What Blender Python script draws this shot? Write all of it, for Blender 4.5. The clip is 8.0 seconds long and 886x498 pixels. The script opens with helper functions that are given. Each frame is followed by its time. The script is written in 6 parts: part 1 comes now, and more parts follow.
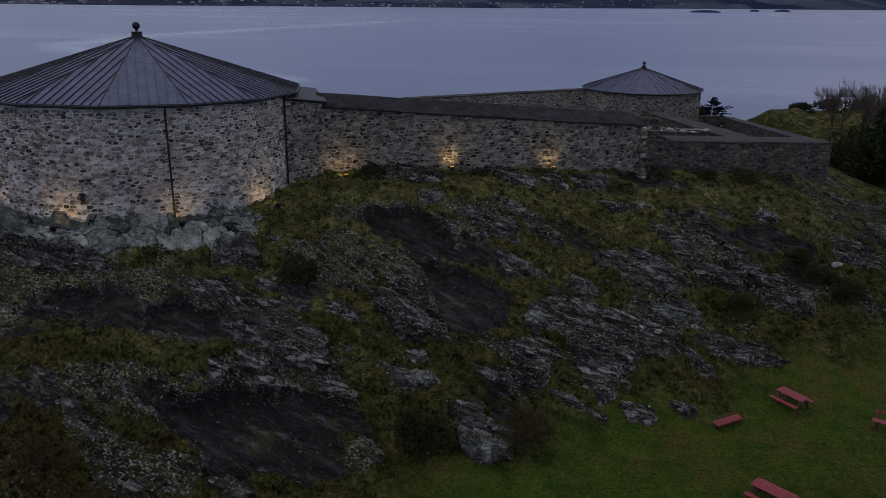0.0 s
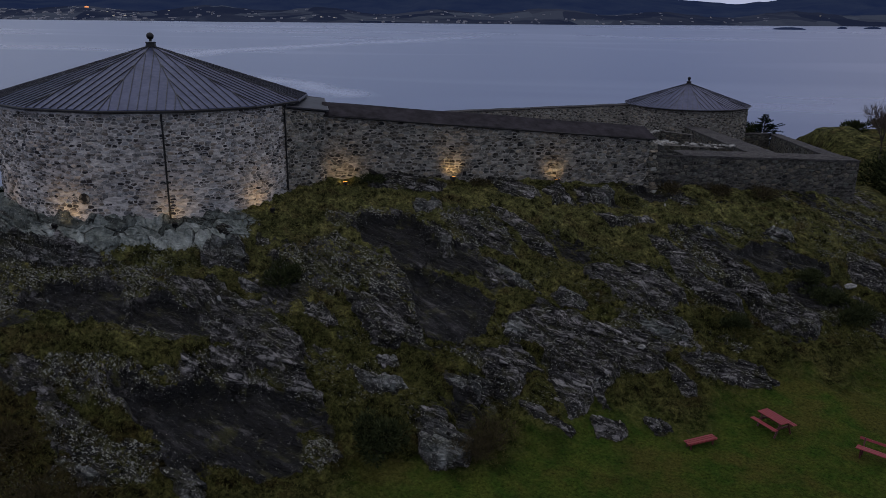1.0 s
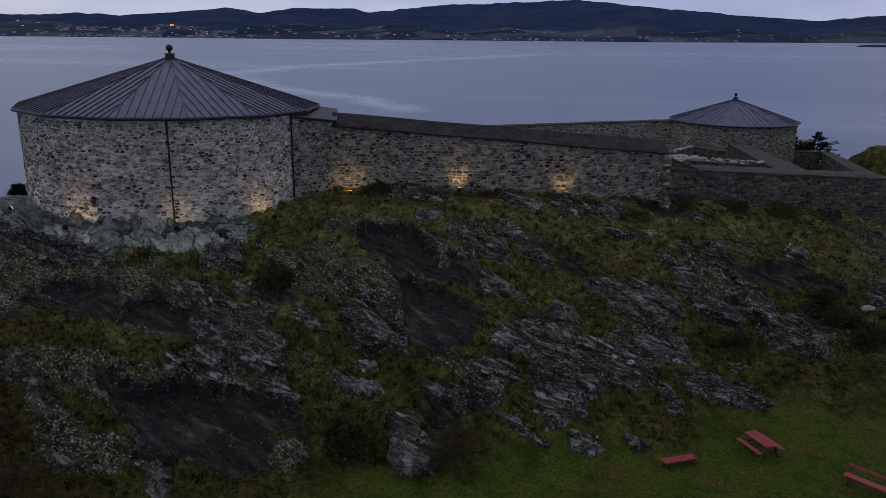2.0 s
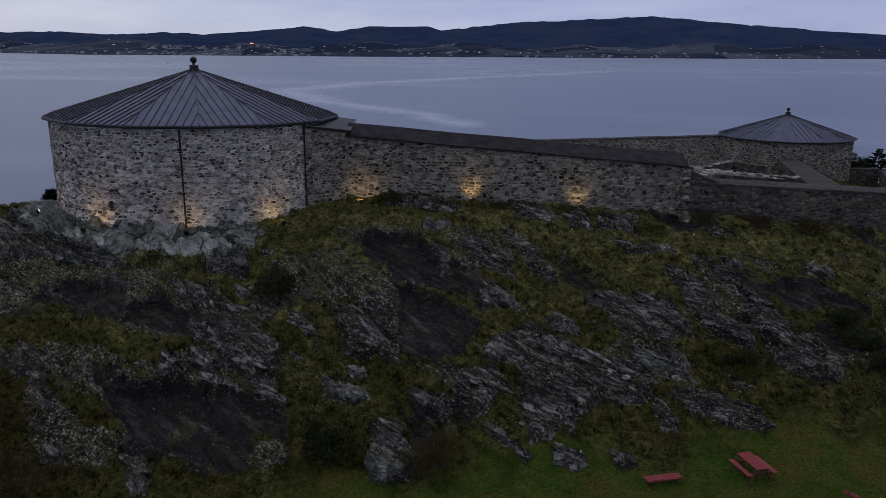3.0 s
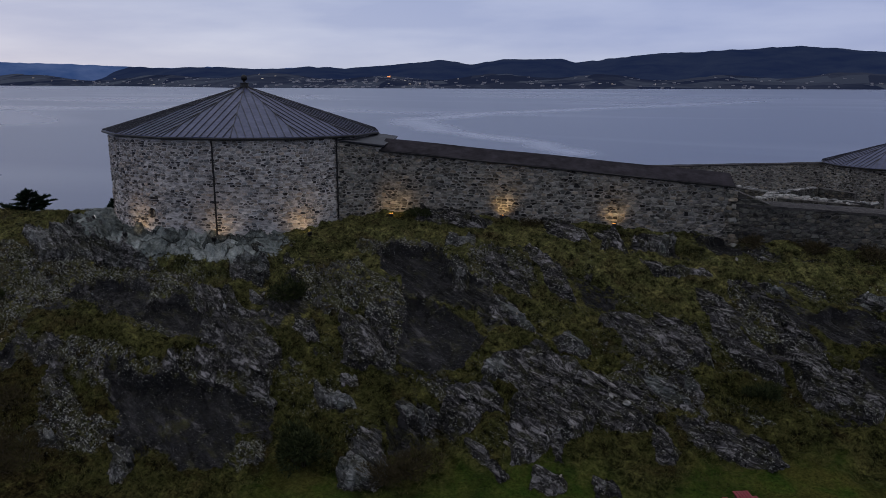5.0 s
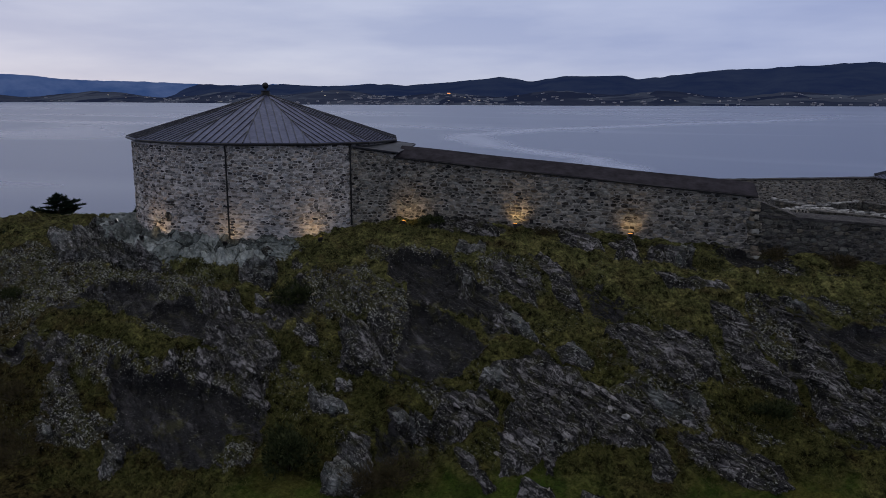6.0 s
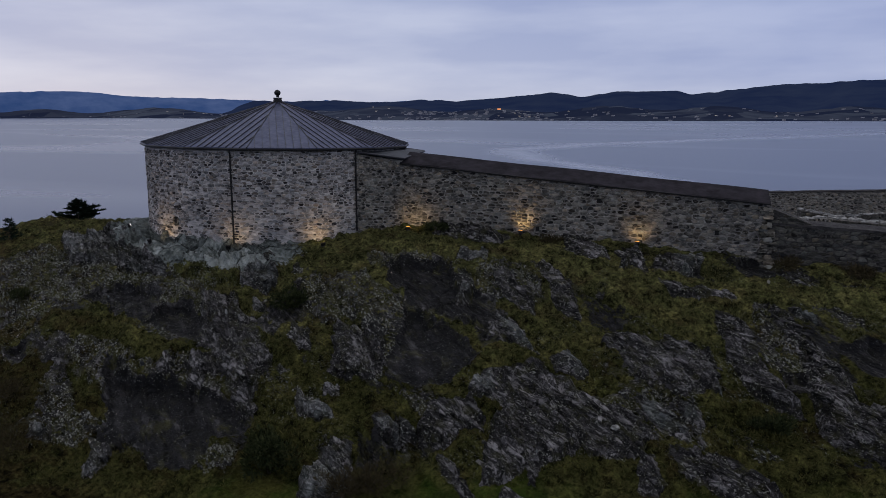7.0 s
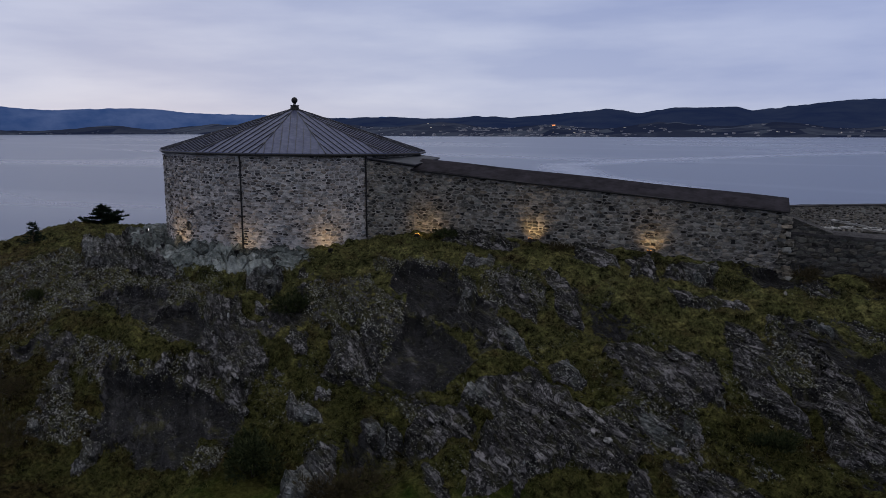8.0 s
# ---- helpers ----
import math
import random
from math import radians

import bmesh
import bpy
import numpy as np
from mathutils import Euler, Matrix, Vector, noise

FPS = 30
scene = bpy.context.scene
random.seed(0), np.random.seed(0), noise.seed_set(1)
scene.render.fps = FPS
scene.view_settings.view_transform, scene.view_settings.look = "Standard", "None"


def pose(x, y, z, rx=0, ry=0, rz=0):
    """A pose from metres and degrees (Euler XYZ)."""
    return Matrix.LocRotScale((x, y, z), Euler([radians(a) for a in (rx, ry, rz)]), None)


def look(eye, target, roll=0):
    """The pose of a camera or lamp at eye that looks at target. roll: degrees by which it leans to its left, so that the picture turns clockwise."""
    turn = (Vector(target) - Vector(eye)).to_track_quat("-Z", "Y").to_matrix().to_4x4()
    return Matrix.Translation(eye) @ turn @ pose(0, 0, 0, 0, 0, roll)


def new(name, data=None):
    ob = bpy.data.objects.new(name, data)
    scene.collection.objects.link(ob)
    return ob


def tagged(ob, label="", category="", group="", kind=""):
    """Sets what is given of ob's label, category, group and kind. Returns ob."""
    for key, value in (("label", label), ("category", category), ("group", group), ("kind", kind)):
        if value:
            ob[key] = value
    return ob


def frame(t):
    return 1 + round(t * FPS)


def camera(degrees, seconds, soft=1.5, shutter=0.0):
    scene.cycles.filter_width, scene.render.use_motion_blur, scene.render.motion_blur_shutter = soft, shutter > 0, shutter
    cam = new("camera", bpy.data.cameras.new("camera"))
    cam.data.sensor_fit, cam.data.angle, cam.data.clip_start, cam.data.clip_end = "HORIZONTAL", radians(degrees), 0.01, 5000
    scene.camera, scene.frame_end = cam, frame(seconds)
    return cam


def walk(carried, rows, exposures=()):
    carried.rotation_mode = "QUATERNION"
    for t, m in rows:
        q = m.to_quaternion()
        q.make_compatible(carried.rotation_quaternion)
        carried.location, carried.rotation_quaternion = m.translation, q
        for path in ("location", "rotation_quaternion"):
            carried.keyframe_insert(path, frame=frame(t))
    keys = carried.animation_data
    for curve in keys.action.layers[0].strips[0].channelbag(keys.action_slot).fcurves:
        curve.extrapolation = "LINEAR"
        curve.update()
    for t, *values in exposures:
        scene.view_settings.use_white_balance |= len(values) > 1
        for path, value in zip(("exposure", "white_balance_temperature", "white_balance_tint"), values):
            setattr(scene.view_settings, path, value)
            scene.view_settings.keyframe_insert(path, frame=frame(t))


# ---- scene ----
# ---------------- camera ----------------
cam = camera(59.5, 8.0, 0.45)
PATH = [
    (0, (0.114, 0.143, 19.735), (0.116, 2.046, 19.12), 0.6),
    (0.5, (2.402, -0.035, 19.61), (2.316, 1.872, 19.012), 0.6),
    (1, (4.729, -0.038, 19.491), (4.548, 1.868, 18.912), 0.6),
    (1.5, (6.792, 0.042, 19.367), (6.525, 1.943, 18.807), 0.6),
    (3, (12.54, 0.996, 18.878), (12.007, 2.857, 18.377), 0.3),
    (3.5, (14.113, 1.507, 18.688), (13.5, 3.349, 18.205), 0.2),
    (4, (15.699, 2.113, 18.449), (15.003, 3.93, 17.985), 0.1),
    (4.5, (17.107, 2.726, 18.176), (16.336, 4.516, 17.731), -0.0),
    (6, (20.783, 5.256, 17.222), (19.798, 6.954, 16.839), -0.0),
    (6.5, (21.84, 6.128, 16.932), (20.804, 7.799, 16.567), -0.1),
    (7, (22.966, 7.138, 16.59), (21.869, 8.774, 16.246), -0.1),
    (7.5, (23.954, 8.134, 16.273), (22.797, 9.733, 15.95), -0.2),
    (8, (24.884, 9.239, 15.94), (23.671, 10.799, 15.637), -0.1),
]
walk(cam, [(t, look(eye, target, roll)) for t, eye, target, roll in PATH])

# ---------------- world and sun ----------------
world = bpy.data.worlds.new("dusk_sky")
scene.world = world
world.use_nodes = True
scene.view_settings.exposure = 0.0


def build_world():
    nt = world.node_tree
    nt.nodes.clear()
    nd, lk = nt.nodes.new, nt.links.new
    out = nd("ShaderNodeOutputWorld")
    bg = nd("ShaderNodeBackground")
    lk(bg.outputs[0], out.inputs[0])
    sky = nd("ShaderNodeTexSky")
    sky.sky_type, sky.sun_disc = "NISHITA", False
    sky.sun_elevation, sky.sun_rotation = radians(12), radians(-60)
    dim = nd("ShaderNodeMix")
    dim.data_type, dim.blend_type = "RGBA", "MULTIPLY"
    dim.inputs[0].default_value = 1.0
    dim.inputs[7].default_value = (0.10, 0.10, 0.10, 1)
    lk(sky.outputs[0], dim.inputs[6])
    co = nd("ShaderNodeTexCoord")
    sep = nd("ShaderNodeSeparateXYZ")
    lk(co.outputs["Generated"], sep.inputs[0])
    # overcast: pale near the horizon, blue grey overhead
    ramp = nd("ShaderNodeValToRGB")
    r = ramp.color_ramp
    r.elements[0].position, r.elements[0].color = 0.0, (0.495, 0.53, 0.655, 1)
    r.elements[1].position, r.elements[1].color = 1.0, (0.94, 0.92, 0.92, 1)
    for pos, col in ((0.05, (0.465, 0.51, 0.67, 1)), (0.16, (0.385, 0.44, 0.63, 1)), (0.45, (0.52, 0.53, 0.58, 1))):
        e = r.elements.new(pos)
        e.color = col
    lk(sep.outputs[2], ramp.inputs[0])
    # long flat cloud bars
    stretch = nd("ShaderNodeMapping")
    stretch.inputs["Scale"].default_value = (1.6, 1.6, 9.0)
    lk(co.outputs["Generated"], stretch.inputs[0])
    cl = nd("ShaderNodeTexNoise")
    cl.inputs["Scale"].default_value, cl.inputs["Detail"].default_value, cl.inputs["Roughness"].default_value = 2.2, 5, 0.5
    lk(stretch.outputs[0], cl.inputs[0])
    cr = nd("ShaderNodeValToRGB")
    cr.color_ramp.elements[0].position, cr.color_ramp.elements[0].color = 0.38, (0.84, 0.86, 0.93, 1)
    cr.color_ramp.elements[1].position, cr.color_ramp.elements[1].color = 0.66, (1.14, 1.11, 1.07, 1)
    lk(cl.outputs[0], cr.inputs[0])
    m1 = nd("ShaderNodeMix")
    m1.data_type, m1.blend_type = "RGBA", "MULTIPLY"
    m1.inputs[0].default_value = 1.0
    lk(ramp.outputs[0], m1.inputs[6])
    lk(cr.outputs[0], m1.inputs[7])
    # paler towards the set sun, bluer away from it
    side = nd("ShaderNodeVectorMath")
    side.operation = "DOT_PRODUCT"
    side.inputs[1].default_value = (-0.80, 0.60, 0)
    lk(co.outputs["Generated"], side.inputs[0])
    half = nd("ShaderNodeMath")
    half.operation = "MULTIPLY_ADD"
    half.inputs[1].default_value, half.inputs[2].default_value = 0.5, 0.5
    lk(side.outputs["Value"], half.inputs[0])
    sr = nd("ShaderNodeValToRGB")
    sr.color_ramp.elements[0].position, sr.color_ramp.elements[0].color = 0.05, (1.02, 1.04, 1.08, 1)
    sr.color_ramp.elements[1].position, sr.color_ramp.elements[1].color = 1.0, (1.06, 1.06, 1.05, 1)
    for pos, col in ((0.30, (0.98, 1.01, 1.07, 1)), (0.55, (1.06, 1.01, 1.05, 1)), (0.72, (0.76, 0.80, 0.93, 1)), (0.86, (0.86, 0.90, 1.0, 1))):
        sr.color_ramp.elements.new(pos).color = col
    lk(half.outputs[0], sr.inputs[0])
    m2 = nd("ShaderNodeMix")
    m2.data_type, m2.blend_type = "RGBA", "MULTIPLY"
    m2.inputs[0].default_value = 1.0
    lk(m1.outputs[2], m2.inputs[6])
    lk(sr.outputs[0], m2.inputs[7])
    mix = nd("ShaderNodeMix")
    mix.data_type = "RGBA"
    mix.inputs[0].default_value = 0.98
    lk(dim.outputs[2], mix.inputs[6])
    lk(m2.outputs[2], mix.inputs[7])
    lk(mix.outputs[2], bg.inputs[0])
    bg.inputs[1].default_value = 1.0


build_world()
sun = new("sun", bpy.data.lights.new("sun", "SUN"))
sun.data.energy, sun.data.angle, sun.data.color = 0.25, radians(40), (0.92, 0.95, 1.0)
sun.matrix_world = look((-60, 30, 70), (0, 42, 5))

# ---------------- numbers of the place ----------------
SEA = -2.0
TX, TY, TR = -17.84, 47.02, 8.96          # round tower: centre, radius of its wall
T_EAVE, T_TOP = 14.45, 17.5
SX, SY, SR = 26.77, 106.06, 7.55          # small tower
WALL0 = Vector((-7.2, 47.4, 0.0))         # outer face of the curtain wall starts here
ALONG = Vector((0.958, 0.287, 0.0)).normalized()
OUT = Vector((0.287, -0.958, 0.0)).normalized()


# ---------------- small helpers ----------------
def mesh_of(name, verts, faces, mat, smooth=False):
    me = bpy.data.meshes.new(name)
    me.from_pydata([tuple(v) for v in verts], [], faces)
    if mat:
        me.materials.append(mat)
    if smooth:
        me.polygons.foreach_set("use_smooth", [True] * len(me.polygons))
    me.update()
    return me


def part(name, bm, mat, parent, label="", smooth=False):
    """Links a bmesh as one mesh under a thing or a part."""
    me = bpy.data.meshes.new(name)
    bm.to_mesh(me)
    bm.free()
    if mat:
        me.materials.append(mat)
    if smooth:
        me.polygons.foreach_set("use_smooth", [True] * len(me.polygons))
    ob = new(name, me)
    ob.parent = parent
    return tagged(ob, label)


def part_mesh(name, me, parent, label="", kind=""):
    ob = new(name, me)
    ob.parent = parent
    return tagged(ob, label, kind=kind)


def thing(name, label, category, at=(0, 0, 0), turn=0.0, group="", kind=""):
    ob = new(name)
    ob.empty_display_size = 0.2
    ob.matrix_world = pose(*at, 0, 0, turn)
    return tagged(ob, label, category, group, kind)


def box(bm, size, at=(0, 0, 0), rot=(0, 0, 0), bevel=0.0):
    got = bmesh.ops.create_cube(bm, size=1.0, matrix=pose(*at, *rot) @ Matrix.Diagonal((*size, 1)))
    if bevel:
        edges = list({e for v in got["verts"] for e in v.link_edges})
        bmesh.ops.bevel(bm, geom=edges, offset=bevel, segments=1, affect="EDGES")
    return bm


def rod(bm, a, b, r0, r1=None, sides=8):
    a, b = Vector(a), Vector(b)
    r1 = r0 if r1 is None else r1
    m = Matrix.Translation((a + b) / 2) @ (b - a).to_track_quat("Z", "Y").to_matrix().to_4x4()
    bmesh.ops.create_cone(bm, cap_ends=True, segments=sides, radius1=r0, radius2=r1, depth=(b - a).length, matrix=m)
    return bm


def twig(verts, faces, a, b, r0, r1, sides=3):
    """A thin tapered stick, added to plain lists."""
    d = (b - a).normalized()
    e = d.orthogonal().normalized()
    f = d.cross(e)
    i = len(verts)
    for p, r in ((a, r0), (b, r1)):
        verts.extend(p + (e * math.cos(6.2832 * k / sides) + f * math.sin(6.2832 * k / sides)) * r for k in range(sides))
    faces.extend((i + k, i + (k + 1) % sides, i + sides + (k + 1) % sides, i + sides + k) for k in range(sides))


def prism(bm, foot, z0, tops):
    """An upright block on a footprint; tops: the height over each corner."""
    lo = [bm.verts.new((x, y, z0)) for x, y in foot]
    hi = [bm.verts.new((x, y, z)) for (x, y), z in zip(foot, tops)]
    n = len(foot)
    bm.faces.new(lo[::-1])
    bm.faces.new(hi)
    for i in range(n):
        bm.faces.new((lo[i], lo[(i + 1) % n], hi[(i + 1) % n], hi[i]))
    bmesh.ops.recalc_face_normals(bm, faces=bm.faces)
    return bm


def hash2(i, j, seed):
    h = np.sin(i * 127.1 + j * 311.7 + seed * 74.7) * 43758.5453
    return h - np.floor(h)


def vnoise(x, y, seed=0):
    """Smooth value noise from -1 to 1."""
    x, y = np.asarray(x, float), np.asarray(y, float)
    i, j = np.floor(x), np.floor(y)
    u, v = x - i, y - j
    u, v = u * u * u * (u * (u * 6 - 15) + 10), v * v * v * (v * (v * 6 - 15) + 10)
    a, b = hash2(i, j, seed), hash2(i + 1, j, seed)
    c, d = hash2(i, j + 1, seed), hash2(i + 1, j + 1, seed)
    return ((a + (b - a) * u) * (1 - v) + (c + (d - c) * u) * v) * 2 - 1


def fbm(x, y, seed=0, octaves=4, gain=0.5):
    total, amp, f = 0.0, 1.0, 1.0
    for k in range(octaves):
        total = total + amp * vnoise(x * f + 13.7 * k, y * f - 7.3 * k, seed + k)
        amp, f = amp * gain, f * 2.03
    return total


def sstep(a, b, x):
    t = np.clip((x - a) / (b - a), 0, 1)
    return t * t * (3 - 2 * t)


# ---------------- materials ----------------
class Nodes:
    def __init__(self, name):
        self.mat = bpy.data.materials.new(name)
        self.mat.use_nodes = True
        self.nt = self.mat.node_tree
        self.bsdf = self.nt.nodes["Principled BSDF"]
        self.co = self.nt.nodes.new("ShaderNodeTexCoord").outputs["Object"]

    def put(self, socket, value):
        if isinstance(value, bpy.types.NodeSocket):
            self.nt.links.new(value, socket)
        elif value is not None:
            socket.default_value = value

    def noise(self, scale, detail=5, rough=0.55, co=None, dist=0.0):
        n = self.nt.nodes.new("ShaderNodeTexNoise")
        n.inputs["Scale"].default_value, n.inputs["Detail"].default_value = scale, detail
        n.inputs["Roughness"].default_value, n.inputs["Distortion"].default_value = rough, dist
        self.put(n.inputs["Vector"], self.co if co is None else co)
        return n.outputs[0]

    def voronoi(self, scale, co=None, out="Distance", feature="F1"):
        n = self.nt.nodes.new("ShaderNodeTexVoronoi")
        n.feature = feature
        n.inputs["Scale"].default_value = scale
        self.put(n.inputs["Vector"], self.co if co is None else co)
        return n.outputs[out]

    def mapping(self, scale=(1, 1, 1), rot=(0, 0, 0), co=None):
        n = self.nt.nodes.new("ShaderNodeMapping")
        n.inputs["Scale"].default_value = scale
        n.inputs["Rotation"].default_value = [radians(a) for a in rot]
        self.put(n.inputs[0], self.co if co is None else co)
        return n.outputs[0]

    def ramp(self, value, *stops):
        n = self.nt.nodes.new("ShaderNodeValToRGB")
        r = n.color_ramp
        for k, (pos, col) in enumerate(stops):
            e = r.elements[k] if k < 2 else r.elements.new(pos)
            e.position = pos
            e.color = (col, col, col, 1) if isinstance(col, (int, float)) else (*col, 1)
        self.put(n.inputs[0], value)
        return n.outputs[0]

    def mix(self, fac, a, b, blend="MIX"):
        n = self.nt.nodes.new("ShaderNodeMix")
        n.data_type, n.blend_type = "RGBA", blend
        self.put(n.inputs[0], fac)
        for s, v in ((n.inputs[6], a), (n.inputs[7], b)):
            self.put(s, (*v, 1) if isinstance(v, tuple) else v)
        return n.outputs[2]

    def math(self, op, a, b=None):
        n = self.nt.nodes.new("ShaderNodeMath")
        n.operation = op
        self.put(n.inputs[0], a)
        if b is not None:
            self.put(n.inputs[1], b)
        return n.outputs[0]

    def nt_color(self, co, scale):
        """A noise vector, to warp other patterns with."""
        n = self.nt.nodes.new("ShaderNodeTexNoise")
        n.inputs["Scale"].default_value, n.inputs["Detail"].default_value = scale, 4
        self.put(n.inputs["Vector"], co)
        return n.outputs[1]

    def grey(self, color):
        n = self.nt.nodes.new("ShaderNodeSeparateColor")
        self.put(n.inputs[0], color)
        return n.outputs[0]

    def dot(self, way):
        n = self.nt.nodes.new("ShaderNodeVectorMath")
        n.operation = "DOT_PRODUCT"
        self.put(n.inputs[0], self.co)
        n.inputs[1].default_value = tuple(way)
        return n.outputs["Value"]

    def attr(self, name):
        n = self.nt.nodes.new("ShaderNodeAttribute")
        n.attribute_name = name
        return n.outputs["Fac"]

    def island(self):
        return self.nt.nodes.new("ShaderNodeNewGeometry").outputs["Random Per Island"]

    def each(self):
        return self.nt.nodes.new("ShaderNodeObjectInfo").outputs["Random"]

    def bump(self, height, strength=0.4, dist=0.02, base=None):
        n = self.nt.nodes.new("ShaderNodeBump")
        n.inputs["Strength"].default_value, n.inputs["Distance"].default_value = strength, dist
        self.put(n.inputs["Height"], height)
        if base is not None:
            self.put(n.inputs["Normal"], base)
        return n.outputs[0]

    def done(self, color=None, rough=None, metal=None, normal=None, spec=None):
        for key, v in (("Base Color", color), ("Roughness", rough), ("Metallic", metal), ("Normal", normal), ("Specular IOR Level", spec)):
            if v is not None:
                self.put(self.bsdf.inputs[key], (*v, 1) if isinstance(v, tuple) else v)
        return self.mat


def ground_material():
    n = Nodes("rock_and_grass")
    rock, tone, lichen = n.attr("rock"), n.attr("tone"), n.attr("lichen")
    # rock: grey schist in thin layers that run down the slope, cracked, with pale lichen specks
    turned = n.mapping((1, 1, 1), (0, 0, 24))
    bent = n.mix(0.06, turned, n.nt_color(turned, 0.6))
    bent = n.mix(0.015, bent, n.nt_color(turned, 5.0))
    # thin plates of schist, each of its own grey
    slab_co, plate_co = n.mapping((0.25, 1.4, 1.4), co=bent), n.mapping((0.7, 4.2, 4.2), co=bent)
    slab_v, plate_v = n.grey(n.voronoi(1.0, slab_co, "Color")), n.grey(n.voronoi(1.0, plate_co, "Color"))
    slab_e = n.voronoi(1.0, slab_co, "Distance", "DISTANCE_TO_EDGE")
    lay = n.noise(1.0, 8, 0.70, n.mapping((0.9, 6.0, 6.0), co=bent), 0.2)
    grain = n.noise(11, 7, 0.72)

    def hairlines(scale, co, width, mask_scale, lo, hi):
        line = n.math("ABSOLUTE", n.math("SUBTRACT", n.noise(1.0, 3, 0.55, n.mapping(scale, co=co)), 0.5))
        return n.math("MULTIPLY", n.ramp(line, (0.3 * width, 1.0), (width, 0.0)), n.ramp(n.noise(mask_scale, 4, 0.6), (lo, 0.0), (hi, 1.0)))

    # joints: dashes along the layers, a few across them, and the wider gaps between slabs
    across = n.mapping((1, 1, 1), (0, 0, 62), co=bent)
    cracks = n.math("MAXIMUM", hairlines((0.26, 2.4, 2.4), bent, 0.095, 0.9, 0.36, 0.46), hairlines((0.7, 5.5, 5.5), bent, 0.10, 1.3, 0.42, 0.52))
    cracks = n.math("MAXIMUM", cracks, hairlines((0.6, 1.9, 1.9), across, 0.034, 0.7, 0.44, 0.54))
    cracks = n.math("MAXIMUM", cracks, n.ramp(slab_e, (0.0, 0.9), (0.045, 0.0)))
    both = n.math("ADD", n.math("MULTIPLY", slab_v, 0.16), n.math("ADD", n.math("MULTIPLY", plate_v, 0.20), n.math("ADD", n.math("MULTIPLY", grain, 0.26), n.math("MULTIPLY", lay, 0.38))))
    # dark: wet rock colour that also carries the shade of steep faces
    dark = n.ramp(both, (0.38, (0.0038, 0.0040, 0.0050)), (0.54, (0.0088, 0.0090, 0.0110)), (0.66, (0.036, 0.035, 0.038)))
    grey = n.ramp(both, (0.38, (0.013, 0.0127, 0.0137)), (0.49, (0.070, 0.067, 0.071)), (0.62, (0.27, 0.26, 0.263)))
    block_co = n.mix(0.15, n.mapping((0.75, 0.75, 1.1)), n.nt_color(turned, 0.9))
    block_v, block_e = n.grey(n.voronoi(1.0, block_co, "Color")), n.voronoi(1.0, block_co, "Distance", "DISTANCE_TO_EDGE")
    stain = n.math("ADD", n.math("MULTIPLY", block_v, 0.22), n.math("ADD", n.math("MULTIPLY", n.noise(2.6, 7, 0.65), 0.58), n.math("MULTIPLY", both, 0.20)))
    pale = n.ramp(stain, (0.36, (0.040, 0.047, 0.045)), (0.50, (0.150, 0.174, 0.168)), (0.66, (0.40, 0.435, 0.418)))
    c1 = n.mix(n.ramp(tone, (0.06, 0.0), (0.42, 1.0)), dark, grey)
    c2 = n.mix(n.ramp(tone, (0.56, 0.0), (0.98, 1.0)), c1, pale)
    # crack lines go near black: the shade of crevices is in their colour
    c2 = n.mix(n.math("MULTIPLY", cracks, n.ramp(tone, (0.0, 0.55), (0.3, 0.95), (0.65, 0.9), (0.95, 0.22))), c2, (0.002, 0.002, 0.002))
    joint = n.math("MULTIPLY", n.math("MULTIPLY", n.ramp(block_e, (0.0, 0.95), (0.036, 0.0)), n.ramp(n.noise(1.4, 4), (0.42, 0.2), (0.58, 1.0))), n.ramp(tone, (0.66, 0.0), (0.9, 1.0)))
    c2 = n.mix(joint, c2, (0.012, 0.012, 0.011))
    moss = n.math("MULTIPLY", n.ramp(n.noise(1.3, 7, 0.7), (0.52, 0.0), (0.59, 0.95)), n.ramp(tone, (0.03, 0.05), (0.2, 0.9), (0.40, 0.40), (0.9, 0.15)))
    c3 = n.mix(moss, c2, n.mix(grain, (0.022, 0.022, 0.008), (0.075, 0.075, 0.022)))
    # grass: olive, yellowed and brown patches
    g1 = n.ramp(n.noise(0.6, 8, 0.68), (0.34, (0.009, 0.010, 0.004)), (0.5, (0.041, 0.043, 0.016)), (0.66, (0.085, 0.079, 0.030)))
    g2 = n.ramp(n.noise(6, 7, 0.75), (0.33, (0.12, 0.12, 0.12)), (0.66, (1.9, 1.87, 1.75)))
    tuft = n.ramp(n.noise(2.3, 7, 0.72), (0.38, (0.14, 0.14, 0.14)), (0.50, (0.92, 0.92, 0.92)), (0.64, (1.5, 1.48, 1.4)))
    g2 = n.mix(1.0, g2, tuft, "MULTIPLY")
    grass = n.mix(1.0, g1, g2, "MULTIPLY")
    heath = n.ramp(n.math("ADD", n.noise(0.55, 6, 0.7), n.math("MINIMUM", 0.13, n.math("MAXIMUM", 0.0, n.math("ADD", 0.44, n.dot((-0.009, -0.018, 0)))))), (0.52, 0.0), (0.64, 0.85))
    grass = n.mix(heath, grass, n.mix(1.0, (0.028, 0.021, 0.010), g2, "MULTIPLY"))
    lawn = n.mix(n.ramp(n.noise(1.2, 6), (0.35, 0.0), (0.7, 1.0)), (0.025, 0.049, 0.008), (0.055, 0.067, 0.013))
    lawn = n.mix(n.ramp(n.noise(0.35, 5, 0.6), (0.50, 0.0), (0.62, 0.75)), lawn, (0.062, 0.056, 0.015))
